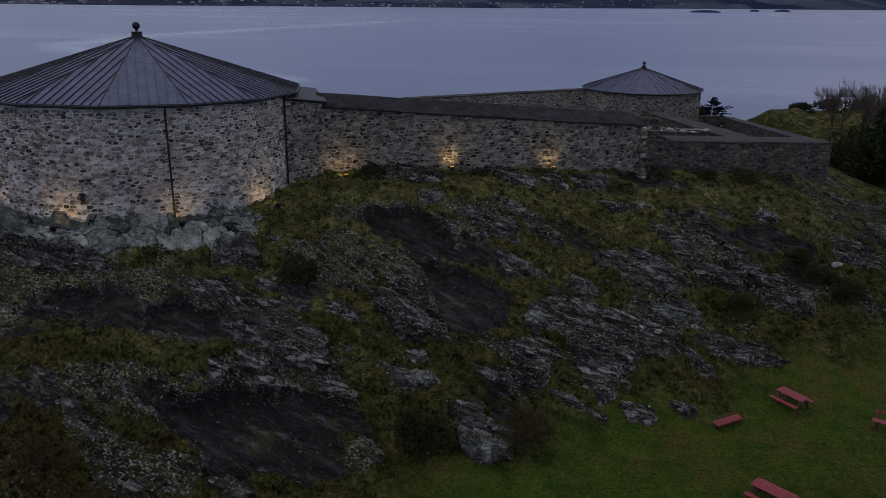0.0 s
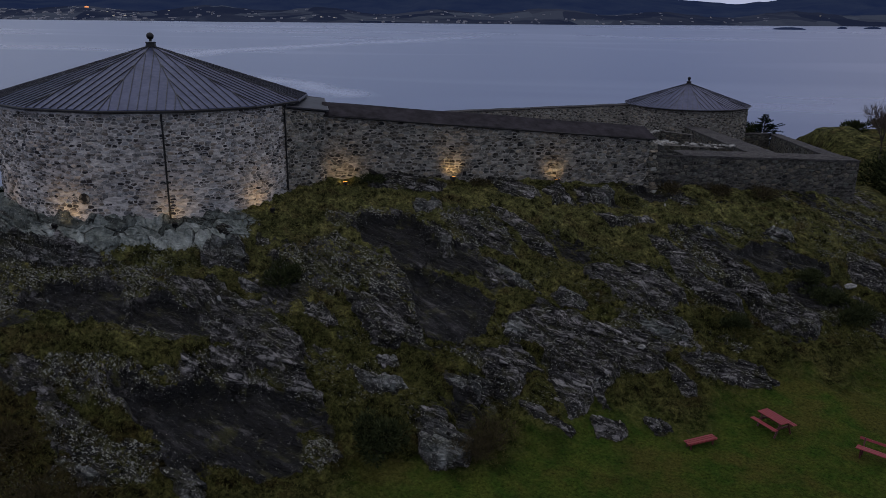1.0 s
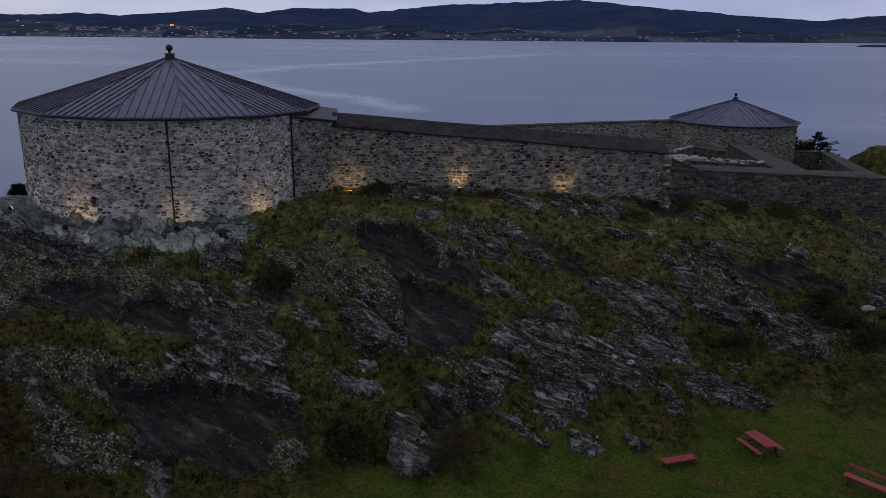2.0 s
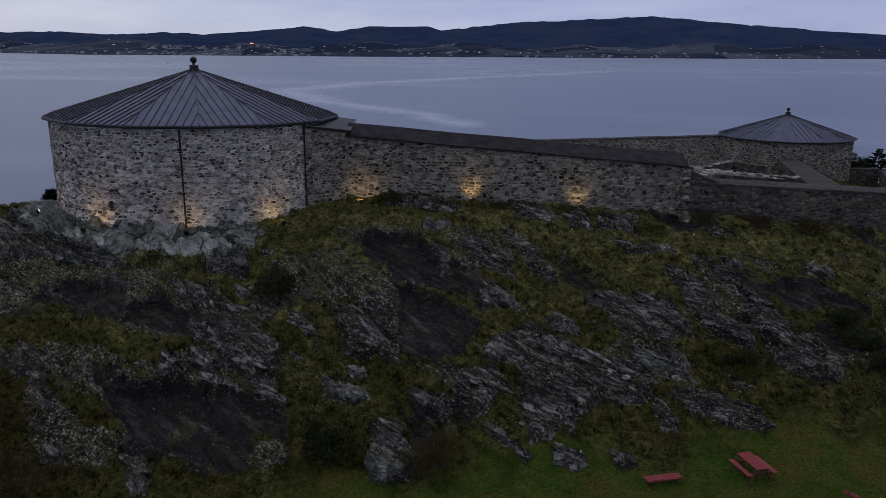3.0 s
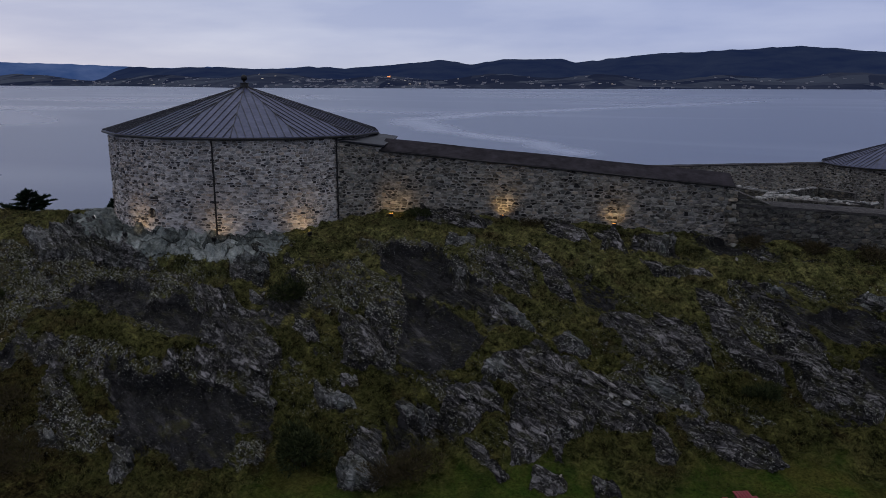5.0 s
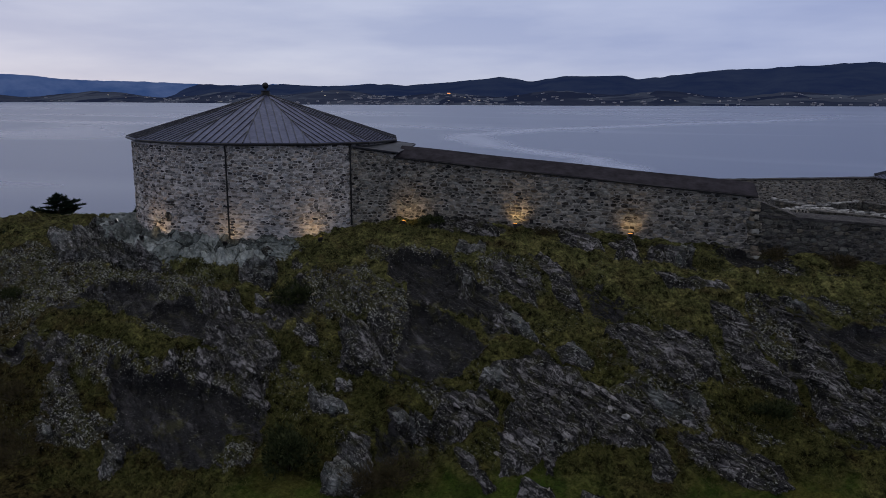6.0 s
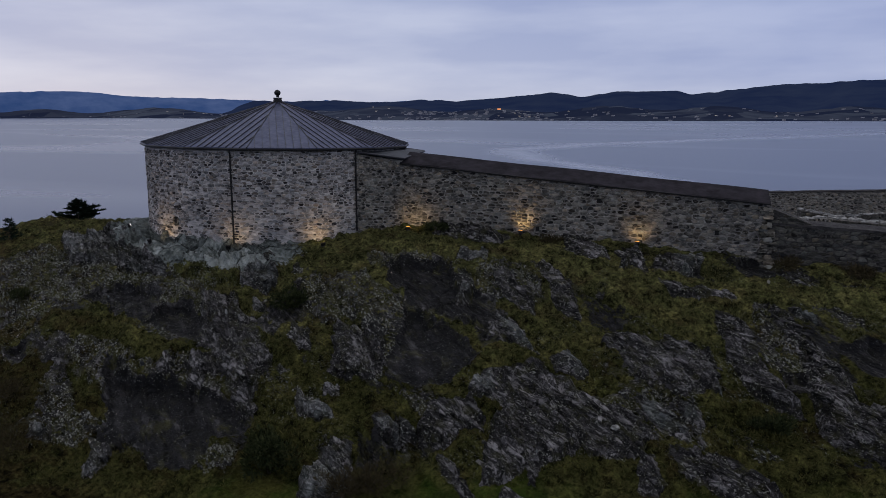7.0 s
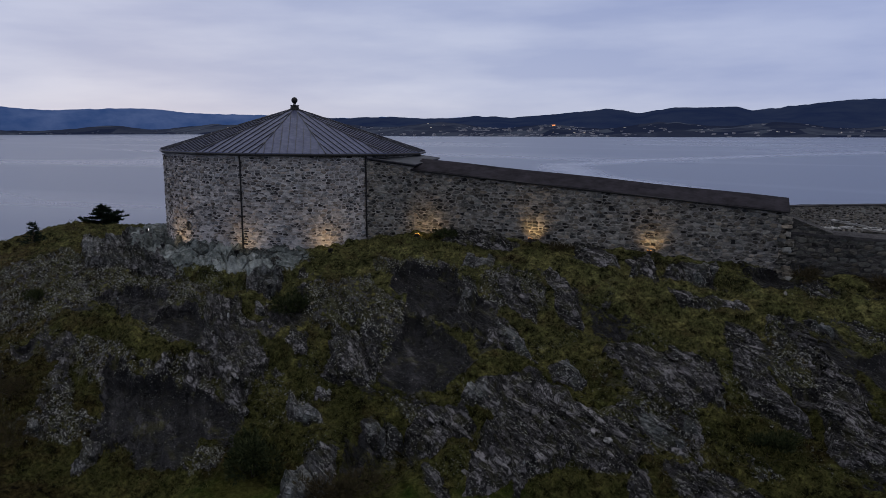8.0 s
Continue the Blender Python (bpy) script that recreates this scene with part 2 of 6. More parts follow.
    lawn = n.mix(1.0, lawn, n.ramp(n.noise(7, 7, 0.8), (0.35, (0.35, 0.35, 0.35)), (0.66, (1.6, 1.6, 1.55))), "MULTIPLY")
    # the turf is drier and greyer towards the crest
    dry = n.ramp(n.dot((0, 0, 0.1)), (0.42, (0.88, 0.90, 0.84)), (0.75, (1.48, 1.50, 1.62)))
    grass = n.mix(1.0, grass, dry, "MULTIPLY")
    grass = n.mix(n.attr("lawn"), grass, lawn)
    edge = n.math("ADD", rock, n.math("MULTIPLY", n.math("SUBTRACT", n.noise(2.6, 9, 0.8), 0.5), 2.2))
    is_rock = n.ramp(edge, (0.48, 0.0), (0.54, 1.0))
    col = n.mix(is_rock, grass, c3)
    # lichen: small ragged pale crusts in drifts, on the bare rock most of all
    fine = n.noise(1.0, 4, 0.7, n.mapping((6, 9.5, 9.5), co=turned))
    drift = n.math("MULTIPLY", n.ramp(n.noise(0.9, 7, 0.8), (0.38, 0.0), (0.60, 1.0)), lichen)
    spots = n.ramp(n.math("ADD", fine, n.math("MULTIPLY", drift, 0.20)), (0.630, 0.0), (0.660, 1.0))
    spots = n.math("MULTIPLY", spots, n.ramp(lichen, (0.03, 0.0), (0.15, 1.0)))
    spots = n.math("MULTIPLY", spots, n.mix(is_rock, (0.4, 0.4, 0.4), (0.9, 0.9, 0.9)))
    col = n.mix(spots, col, n.mix(grain, (0.08, 0.083, 0.075), (0.36, 0.37, 0.335)))
    rough = n.mix(is_rock, (0.95, 0.95, 0.95), n.ramp(grain, (0.3, 0.48), (0.7, 0.75)))
    relief = n.math("SUBTRACT", n.math("ADD", n.math("MULTIPLY", both, n.ramp(tone, (0.0, 0.2), (0.3, 1.6), (0.65, 1.6), (0.95, 0.9))), n.math("MULTIPLY", grain, 0.3)), n.math("ADD", n.math("MULTIPLY", cracks, 0.5), n.math("MULTIPLY", joint, 1.2)))
    b1 = n.bump(n.mix(is_rock, n.noise(9, 7, 0.78), relief), 1.0, 0.14)
    return n.done(col, rough, normal=b1, spec=n.mix(is_rock, (0.03, 0.03, 0.03), (0.14, 0.14, 0.14)))


def stone_material(name, low, mid, high, rnd):
    """Rubble stones, each of its own grey; rnd: 'each' object or 'island' of a joined mesh."""
    n = Nodes(name)
    r = n.each() if rnd == "each" else n.island()
    base = n.ramp(r, (0.0, low), (0.12, low), (0.24, tuple(0.55 * c for c in mid)), (0.60, mid), (1.0, high))
    hue = n.ramp(n.math("FRACT", n.math("MULTIPLY", r, 17.3)), (0.0, (1.10, 0.98, 0.86)), (0.5, (1.0, 1.0, 1.0)), (1.0, (0.90, 1.0, 1.10)))
    col = n.mix(1.0, base, hue, "MULTIPLY")
    col = n.mix(1.0, col, n.ramp(n.noise(5, 6, 0.65), (0.28, (0.5, 0.5, 0.5)), (0.7, (1.35, 1.33, 1.3))), "MULTIPLY")
    lime = n.ramp(n.noise(1.0, 7, 0.72, n.mapping((2.2, 2.2, 5.0)), 0.3), (0.50, 0.0), (0.60, 0.75))
    col = n.mix(lime, col, tuple(0.85 * c for c in high))
    return n.done(col, 0.88, normal=n.bump(n.noise(14, 6, 0.7), 0.8, 0.04), spec=0.1)


def mortar_material(name, a, b):
    n = Nodes(name)
    col = n.ramp(n.noise(1.0, 8, 0.72, n.mapping((2.4, 2.4, 7.0)), 0.3), (0.36, tuple(0.55 * c for c in a)), (0.46, a), (0.64, b))
    col = n.mix(1.0, col, n.ramp(n.noise(0.25, 4), (0.3, (0.72, 0.72, 0.75)), (0.7, (1.2, 1.18, 1.15))), "MULTIPLY")
    return n.done(col, 0.95, normal=n.bump(n.noise(18, 6, 0.7), 0.9, 0.04), spec=0.1)


def metal_roof_material(name, base, light):
    n = Nodes(name)
    streak = n.noise(1.3, 5, 0.6)
    col = n.ramp(streak, (0.3, base), (0.7, light))
    col = n.mix(n.each(), col, n.mix(1.0, col, (0.72, 0.74, 0.78), "MULTIPLY"))
    return n.done(col, n.ramp(n.noise(4, 5), (0.3, 0.36), (0.7, 0.55)), 0.75, n.bump(n.noise(2.5, 3), 0.12, 0.03))


def plain(name, color, rough=0.6, metal=0.0, scale=8.0, vary=0.35, bump=0.25, spec=0.3):
    n = Nodes(name)
    lo, hi = tuple(c * (1 - vary) for c in color), tuple(c * (1 + vary) for c in color)
    col = n.ramp(n.noise(scale, 6, 0.65), (0.3, lo), (0.7, hi))
    return n.done(col, rough, metal, n.bump(n.noise(scale * 3, 5), bump, 0.02), spec)


def foliage_material(name, a, b):
    n = Nodes(name)
    return n.done(n.ramp(n.island(), (0.0, a), (1.0, b)), 0.9, spec=0.05)


def turf_blade_material():
    """Grass blades: olive and straw, drier and greyer towards the crest."""
    n = Nodes("dry_grass")
    col = n.ramp(n.island(), (0.0, (0.022, 0.026, 0.008)), (1.0, (0.088, 0.080, 0.029)))
    dry = n.ramp(n.dot((0, 0, 0.1)), (0.42, (0.88, 0.90, 0.84)), (0.75, (1.42, 1.44, 1.55)))
    return n.done(n.mix(1.0, col, dry, "MULTIPLY"), 0.9, spec=0.05)


def painted_wood(name, color):
    n = Nodes(name)
    grain = n.noise(6, 6, 0.6, n.mapping((1, 14, 14)))
    col = n.ramp(grain, (0.3, tuple(c * 0.6 for c in color)), (0.65, color))
    worn = n.ramp(n.noise(9, 5), (0.62, 0.0), (0.72, 0.5))
    col = n.mix(worn, col, (0.30, 0.16, 0.15))
    return n.done(col, 0.55, normal=n.bump(grain, 0.35, 0.01))


def glow(name, color, strength):
    n = Nodes(name)
    n.bsdf.inputs["Emission Color"].default_value = (*color, 1)
    n.bsdf.inputs["Emission Strength"].default_value = strength
    return n.done(tuple(c * 0.5 for c in color), 0.3)


def sea_material():
    n = Nodes("fjord_water")
    warp = n.mix(0.12, n.mapping((0.0016, 0.0042, 1), (0, 0, 10)), n.nt_color(n.mapping((0.003, 0.004, 1)), 1.0))
    band = n.noise(1.6, 2, 0.45, warp, 1.0)
    slick = n.ramp(band, (0.48, 0.0), (0.72, 0.5))
    wave = n.math("MULTIPLY", n.math("SUBTRACT", n.noise(0.018, 3, 0.5), 0.5), 26.0)

    def arm(ax, ay, bx, by, half):
        """A long pale current line from a to b."""
        d = Vector((bx - ax, by - ay, 0))
        ln = d.length
        d.normalize()
        t = n.math("DIVIDE", n.math("SUBTRACT", n.dot(d), d.x * ax + d.y * ay), ln)
        side = n.math("SUBTRACT", n.dot((-d.y, d.x, 0)), -d.y * ax + d.x * ay)
        near = n.ramp(n.math("DIVIDE", n.math("ABSOLUTE", n.math("ADD", side, wave)), half), (0.05, 0.85), (1.0, 0.0))
        ends = n.ramp(t, (0.0, 0.0), (0.15, 1.0), (0.85, 1.0), (1.0, 0.0))
        return n.math("MULTIPLY", near, ends)

    for ends in ((-40, 205, -68, 258, 9), (-60, 246, -122, 292, 11), (-108, 278, -178, 362, 15), (-172, 345, -170, 480, 20), (-172, 440, -120, 600, 20), (-130, 560, -30, 860, 24)):
        slick = n.math("MAXIMUM", slick, arm(*ends))
    rough = n.mix(slick, (0.30, 0.30, 0.30), (0.20, 0.20, 0.20))
    rip = n.noise(0.5, 4, 0.6, n.mapping((1.0, 1.3, 1)))
    b = n.bump(rip, 0.12, 0.10)
    # slicks mirror more sky; part of that reflection is painted as paler base colour
    col = n.mix(slick, (0.012, 0.031, 0.090), (0.090, 0.106, 0.150))
    n.bsdf.inputs["Specular Tint"].default_value = (0.83, 0.935, 1.0, 1)
    return n.done(col, rough, normal=b, spec=0.5)


M_GROUND = ground_material()
M_SEA = sea_material()
M_STONE = stone_material("tower_stone", (0.026, 0.026, 0.030), (0.165, 0.16, 0.160), (0.37, 0.356, 0.348), "each")
M_STONE_J = stone_material("tower_stone_joined", (0.026, 0.026, 0.030), (0.165, 0.16, 0.160), (0.37, 0.356, 0.348), "island")
M_WSTONE = stone_material("curtain_stone", (0.013, 0.013, 0.014), (0.086, 0.083, 0.076), (0.27, 0.255, 0.222), "each")
M_WSTONE_J = stone_material("curtain_stone_joined", (0.013, 0.013, 0.014), (0.086, 0.083, 0.076), (0.27, 0.255, 0.222), "island")
M_DSTONE = stone_material("dark_coursed_stone", (0.018, 0.018, 0.019), (0.054, 0.054, 0.048), (0.12, 0.116, 0.10), "each")
M_DSTONE_J = stone_material("dark_coursed_stone_joined", (0.018, 0.018, 0.019), (0.054, 0.054, 0.048), (0.12, 0.116, 0.10), "island")
M_DMORTAR = mortar_material("dark_mortar", (0.045, 0.044, 0.042), (0.115, 0.11, 0.102))
M_MORTAR = mortar_material("lime_mortar", (0.34, 0.33, 0.322), (0.56, 0.545, 0.532))
M_WMORTAR = mortar_material("old_mortar", (0.135, 0.131, 0.122), (0.33, 0.318, 0.292))
M_ROOF = metal_roof_material("grey_sheet_metal", (0.044, 0.052, 0.100), (0.086, 0.098, 0.172))
M_SEAM = metal_roof_material("seam_metal", (0.03, 0.03, 0.036), (0.06, 0.06, 0.068))
M_FELT = plain("roofing_felt", (0.021, 0.019, 0.023), 0.9, 0.0, 1.4, 0.6, 0.4, 0.06)
M_LEAN = plain("lean_to_metal", (0.026, 0.029, 0.036), 0.6, 0.2, 1.2, 0.3, 0.1, 0.25)
M_IRON = plain("black_iron", (0.012, 0.012, 0.013), 0.5, 0.4, 9.0)
M_CAP = mortar_material("stone_cap", (0.036, 0.035, 0.036), (0.075, 0.072, 0.070))
M_PALE = mortar_material("bleached_stone", (0.15, 0.152, 0.148), (0.38, 0.385, 0.37))
M_SCREE = stone_material("lichened_stones", (0.02, 0.02, 0.02), (0.08, 0.08, 0.077), (0.25, 0.25, 0.235), "island")
M_BRICK = plain("red_brick", (0.12, 0.05, 0.04), 0.9, 0.0, 5.0, 0.5)
M_RED = painted_wood("red_paint", (0.205, 0.016, 0.026))
M_REDDARK = painted_wood("dark_red_paint", (0.06, 0.008, 0.011))
M_LENS = glow("lamp_glass", (1.0, 0.40, 0.05), 2.6)
M_LENS_DIM = plain("shaded_lamp_glass", (0.05, 0.04, 0.03), 0.2)
M_LENS_WHITE = glow("white_lamp_glass", (1.0, 0.93, 0.88), 1.5)
# near black: the shade inside openings, put into a colour
M_HOLE_SHADE = plain("hole_shade", (0.010, 0.010, 0.011), 0.95)
M_TWIG = plain("twig_bark", (0.075, 0.060, 0.052), 0.9, spec=0.05)
M_BARK = plain("bark", (0.040, 0.032, 0.026), 0.9)
M_GRASS = turf_blade_material()
M_HEATH = foliage_material("brown_heather", (0.020, 0.017, 0.010), (0.054, 0.043, 0.022))
M_JUNIPER = foliage_material("juniper", (0.009, 0.014, 0.006), (0.038, 0.044, 0.018))
M_NEEDLE = foliage_material("spruce_needles", (0.006, 0.012, 0.008), (0.018, 0.030, 0.018))

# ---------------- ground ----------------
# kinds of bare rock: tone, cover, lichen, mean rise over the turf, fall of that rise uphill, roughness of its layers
# DARK_FACE: its low tone holds wet rock and painted shade of steep faces
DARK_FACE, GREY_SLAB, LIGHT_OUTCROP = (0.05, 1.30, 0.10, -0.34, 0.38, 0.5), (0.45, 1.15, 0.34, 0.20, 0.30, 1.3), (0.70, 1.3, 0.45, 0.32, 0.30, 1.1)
PALE_ROCK, BROKEN = (0.66, 1.0, 0.30, 0.28, 0.25, 1.3), (0.22, 0.54, 0.66, 0.0, 0.05, 1.5)
TURF = (0.3, 0.02, 0.03, 0.04, -0.05, 0.6)
OUTCROPS = []


def outcrop(kind, *outline):
    """A stretch of bare rock of one kind, by its outline in the plan."""
    OUTCROPS.append((kind, outline))


# broken, lichen-specked ground
outcrop(BROKEN, (-21, 33.8), (-19.9, 34.8), (-16.9, 35.7), (-12.5, 36.4), (-12.1, 35.3), (-14.8, 34), (-18, 32.7), (-18.3, 31), (-19.9, 32.2))
outcrop(BROKEN, (-14.6, 33.4), (-14.3, 34.4), (-12.4, 35.2), (-10.6, 34), (-11.9, 34), (-13, 33.2), (-13.1, 32.5))
outcrop(BROKEN, (-8.2, 38.7), (-6.7, 39.7), (-5.5, 41.3), (-3.7, 40.4), (-2, 40.4), (-1, 39), (-2.5, 38.4), (-4, 37.4), (-4.5, 36.5), (-6.1, 36.9))
outcrop(BROKEN, (-6.3, 42.8), (-3.5, 44.2), (-0.6, 44.3), (-2.6, 43), (-4.5, 42.3), (-5.4, 41.8))
outcrop(BROKEN, (-15.8, 29.8), (-13.5, 30.6), (-11.2, 30.1), (-11.4, 28.4), (-12.3, 28), (-13.5, 27.9), (-14.8, 28.7))
outcrop(BROKEN, (-14.8, 27), (-13.5, 27.5), (-11, 26.8), (-9.8, 27), (-9, 26.2), (-9.3, 25.1), (-9.8, 24.7), (-11.2, 24.6), (-12.6, 24.8))
outcrop(BROKEN, (-4.1, 27.9), (-3.3, 29), (-2, 29.2), (-1.3, 28.3), (-2.2, 27.5), (-3.4, 27.1))
outcrop(BROKEN, (-12, 31.3), (-9.5, 31.9), (-8.6, 31.2), (-7.1, 31.5), (-6.7, 30.6), (-8.6, 30.2), (-10.6, 30.4))
outcrop(BROKEN, (-1.1, 38.2), (-0.4, 37.7), (0.5, 35.1), (1.5, 35.1), (3.2, 35.7), (3.3, 34.5), (2, 35), (0.3, 34.6))
outcrop(BROKEN, (0.2, 45), (1.7, 46.2), (3.7, 45.3), (5.1, 43.7), (3.6, 43.1), (2.4, 42.5), (1.2, 42.5))
outcrop(BROKEN, (16.1, 40.6), (16.9, 41.4), (17.9, 41.5), (18.9, 41), (18, 40.1), (16.6, 39.7))
outcrop(BROKEN, (21.2, 39.8), (22.6, 40.2), (22.9, 39.5), (21.6, 38.6))
outcrop(BROKEN, (20.7, 45.4), (24.3, 47), (23.8, 43.6), (22.2, 44.1))
outcrop(BROKEN, (14.1, 49.2), (15.2, 49.4), (17.2, 47.3), (17.9, 45), (16.3, 44.9), (15.4, 46.5))
outcrop(BROKEN, (8.4, 38.4), (11.2, 41.2), (13.8, 41.7), (15.3, 39.2), (13.8, 38.6), (12, 39.1))
outcrop(BROKEN, (-27.9, 30.6), (-25.9, 34), (-21.2, 34.6), (-17.3, 32.6), (-18.5, 30.5), (-20, 28.9), (-19.9, 27))
outcrop(BROKEN, (-16, 29.1), (-13.9, 30.6), (-10.6, 29.5), (-11.6, 27.7), (-13.8, 28.1))
outcrop(BROKEN, (-14.7, 25.5), (-14.3, 27), (-12.3, 26.9), (-9.5, 26.2), (-9.1, 25.2), (-10.9, 24.5))
# strips of turf between the rocks
outcrop(TURF, (-19.1, 29.9), (-17.4, 30.7), (-12.8, 31.5), (-9.4, 31.9), (-9.7, 30.8), (-10.9, 30.3), (-12.6, 30.4), (-15.5, 29.8), (-18.0, 28.8))
outcrop(TURF, (-7.2, 34.7), (-4.9, 34.6), (-2.1, 33.9), (-0.5, 33.8), (-1.4, 33.8), (-2.9, 33.2), (-5.3, 33.6))
outcrop(TURF, (3.9, 37.5), (3.9, 39.6), (6.4, 40.8), (7.5, 42.9), (9.4, 42.9), (7.2, 41.2), (6.0, 39.6), (4.4, 37.9))
outcrop(TURF, (-9.9, 39.2), (-9.6, 42.0), (-8.7, 44.7), (-4.4, 46.5), (1.2, 47.7), (6.5, 48.5), (7.1, 45.2), (5.6, 45.9), (3.1, 47.3), (1.1, 45.7), (-3.3, 44.5), (-6.4, 43.1), (-8.7, 39.0))
outcrop(TURF, (6.5, 48.5), (12.5, 50.0), (25.5, 55.8), (25.1, 53.5), (14.9, 49.6), (13.0, 47.4), (13.5, 45.6), (10.4, 45.1), (7.7, 45.4))
outcrop(TURF, (-0.6, 34.0), (1.6, 33.8), (2.1, 32.2), (0.5, 32.2))
outcrop(TURF, (3.2, 30.8), (5.6, 32.7), (7.3, 31.2), (4.7, 29.6))
outcrop(TURF, (13.8, 41.5), (16.3, 42.5), (19.3, 41.2), (18.7, 39.6), (16.3, 41.1), (15.0, 40.8))
outcrop(TURF, (12.9, 38.2), (15.4, 37.0), (17.1, 36.6), (20.7, 41.5), (23.7, 42.8), (22.7, 36.2), (9.8, 31.1), (10.1, 35.2), (12.5, 36.9))
outcrop(TURF, (-3.4, 30.6), (-0.5, 31.8), (0.8, 30.1), (-0.2, 27.7), (-1.7, 27.5))
outcrop(TURF, (-16.5, 27.3), (-15.3, 27.8), (-12.8, 25.0), (-13.5, 24.2))
outcrop(TURF, (-13.3, 27.6), (-11.4, 28.1), (-9.9, 27.0), (-11.2, 26.7))
outcrop(TURF, (-12.5, 23.3), (-8.3, 24.9), (-4.6, 25.7), (0.7, 28.0), (1.1, 27.2), (-11.2, 22.0))
# smooth dark faces: wet rock, with the shade of their steepness painted in
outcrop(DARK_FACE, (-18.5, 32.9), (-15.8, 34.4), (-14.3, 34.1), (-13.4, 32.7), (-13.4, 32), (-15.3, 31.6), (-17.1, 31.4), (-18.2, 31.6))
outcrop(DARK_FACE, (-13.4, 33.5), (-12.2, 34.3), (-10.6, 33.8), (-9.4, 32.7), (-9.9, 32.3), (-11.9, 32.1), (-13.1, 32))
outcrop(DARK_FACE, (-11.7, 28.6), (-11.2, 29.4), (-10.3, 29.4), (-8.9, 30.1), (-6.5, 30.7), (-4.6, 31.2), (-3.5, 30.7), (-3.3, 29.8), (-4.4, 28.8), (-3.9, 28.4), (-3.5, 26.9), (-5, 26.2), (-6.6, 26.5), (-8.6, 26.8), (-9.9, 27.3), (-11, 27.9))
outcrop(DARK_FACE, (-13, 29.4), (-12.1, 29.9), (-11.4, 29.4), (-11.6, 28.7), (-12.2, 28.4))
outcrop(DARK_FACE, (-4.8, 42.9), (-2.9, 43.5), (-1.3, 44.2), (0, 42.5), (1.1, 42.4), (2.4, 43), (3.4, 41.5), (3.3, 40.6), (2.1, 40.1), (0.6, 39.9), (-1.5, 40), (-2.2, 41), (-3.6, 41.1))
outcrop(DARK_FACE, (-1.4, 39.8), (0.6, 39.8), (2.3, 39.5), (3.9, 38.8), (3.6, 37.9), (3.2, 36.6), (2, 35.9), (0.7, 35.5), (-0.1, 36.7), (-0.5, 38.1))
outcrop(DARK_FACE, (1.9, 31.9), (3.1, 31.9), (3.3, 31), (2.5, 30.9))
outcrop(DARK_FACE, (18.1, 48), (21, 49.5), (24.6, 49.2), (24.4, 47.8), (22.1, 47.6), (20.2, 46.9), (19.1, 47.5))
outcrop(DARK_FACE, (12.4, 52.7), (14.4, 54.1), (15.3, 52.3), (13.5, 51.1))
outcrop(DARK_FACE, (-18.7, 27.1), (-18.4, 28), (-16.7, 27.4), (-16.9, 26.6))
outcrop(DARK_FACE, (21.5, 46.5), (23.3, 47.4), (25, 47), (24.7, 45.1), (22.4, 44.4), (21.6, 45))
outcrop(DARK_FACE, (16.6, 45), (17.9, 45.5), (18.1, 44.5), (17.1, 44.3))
# grey slabs of layered schist
outcrop(GREY_SLAB, (-12.3, 35.1), (-11.5, 35.7), (-10.5, 35.9), (-9, 35.1), (-7.7, 34.9), (-8.1, 34.4), (-6.9, 34), (-5.4, 33.7), (-4.9, 32.6), (-4, 31.3), (-3.3, 30.6), (-4, 30.6), (-5.2, 31.1), (-6.2, 31.7), (-7.1, 31.7), (-8.4, 32.5), (-9.2, 32.3), (-10.3, 33.4), (-10.8, 34))
outcrop(GREY_SLAB, (-5.9, 35.8), (-4.9, 35.9), (-3.8, 35), (-4.3, 34.4), (-5.6, 35))
outcrop(GREY_SLAB, (-4, 37.3), (-2.9, 37.4), (-1.1, 37.3), (0.1, 36.2), (0.3, 34.8), (-1, 34.2), (-1.9, 34.2), (-2.7, 35.4))
outcrop(GREY_SLAB, (2.6, 46.6), (3.4, 47.1), (5.3, 45.6), (6.7, 44.4), (7.5, 43.1), (6.5, 43.2), (5.4, 43.7), (4.6, 45), (3.6, 45.7))
outcrop(GREY_SLAB, (1.3, 45), (2.5, 44.6), (4.1, 43.7), (5.1, 42.5), (4, 42.5), (2.5, 43.4), (1.8, 43.7))
outcrop(GREY_SLAB, (4.6, 36.1), (5.4, 39), (6.6, 39.6), (8.4, 39.8), (10.1, 39.1), (11.5, 39.2), (13, 38.3), (12.7, 37.2), (11.3, 36.3), (10.3, 36.5), (9.8, 35.2), (9.1, 34.7), (8.1, 34.5), (6.9, 34.7), (6.3, 35.6), (6.3, 36.7), (5.3, 36.8))
outcrop(GREY_SLAB, (3.3, 35.6), (4.8, 36.4), (6.1, 35.9), (5.8, 34.7), (5.3, 33.4), (4.7, 32.9), (3.9, 33.6), (3.3, 34.7))
outcrop(GREY_SLAB, (6.4, 35.3), (8, 34.9), (9.2, 34.7), (9.6, 33.7), (8.8, 34.4), (8.3, 33), (7.7, 32.5), (7.2, 33.4))
outcrop(GREY_SLAB, (5.6, 33), (6.4, 33), (7.9, 31.8), (7.7, 31.4), (6.8, 32), (5.9, 32.4))
outcrop(GREY_SLAB, (13.4, 47.4), (14.5, 47.6), (15.4, 45.9), (16.3, 44.6), (18.1, 43.1), (17.7, 42.5), (16.3, 42.9), (14.8, 44.2), (13.6, 45.6))
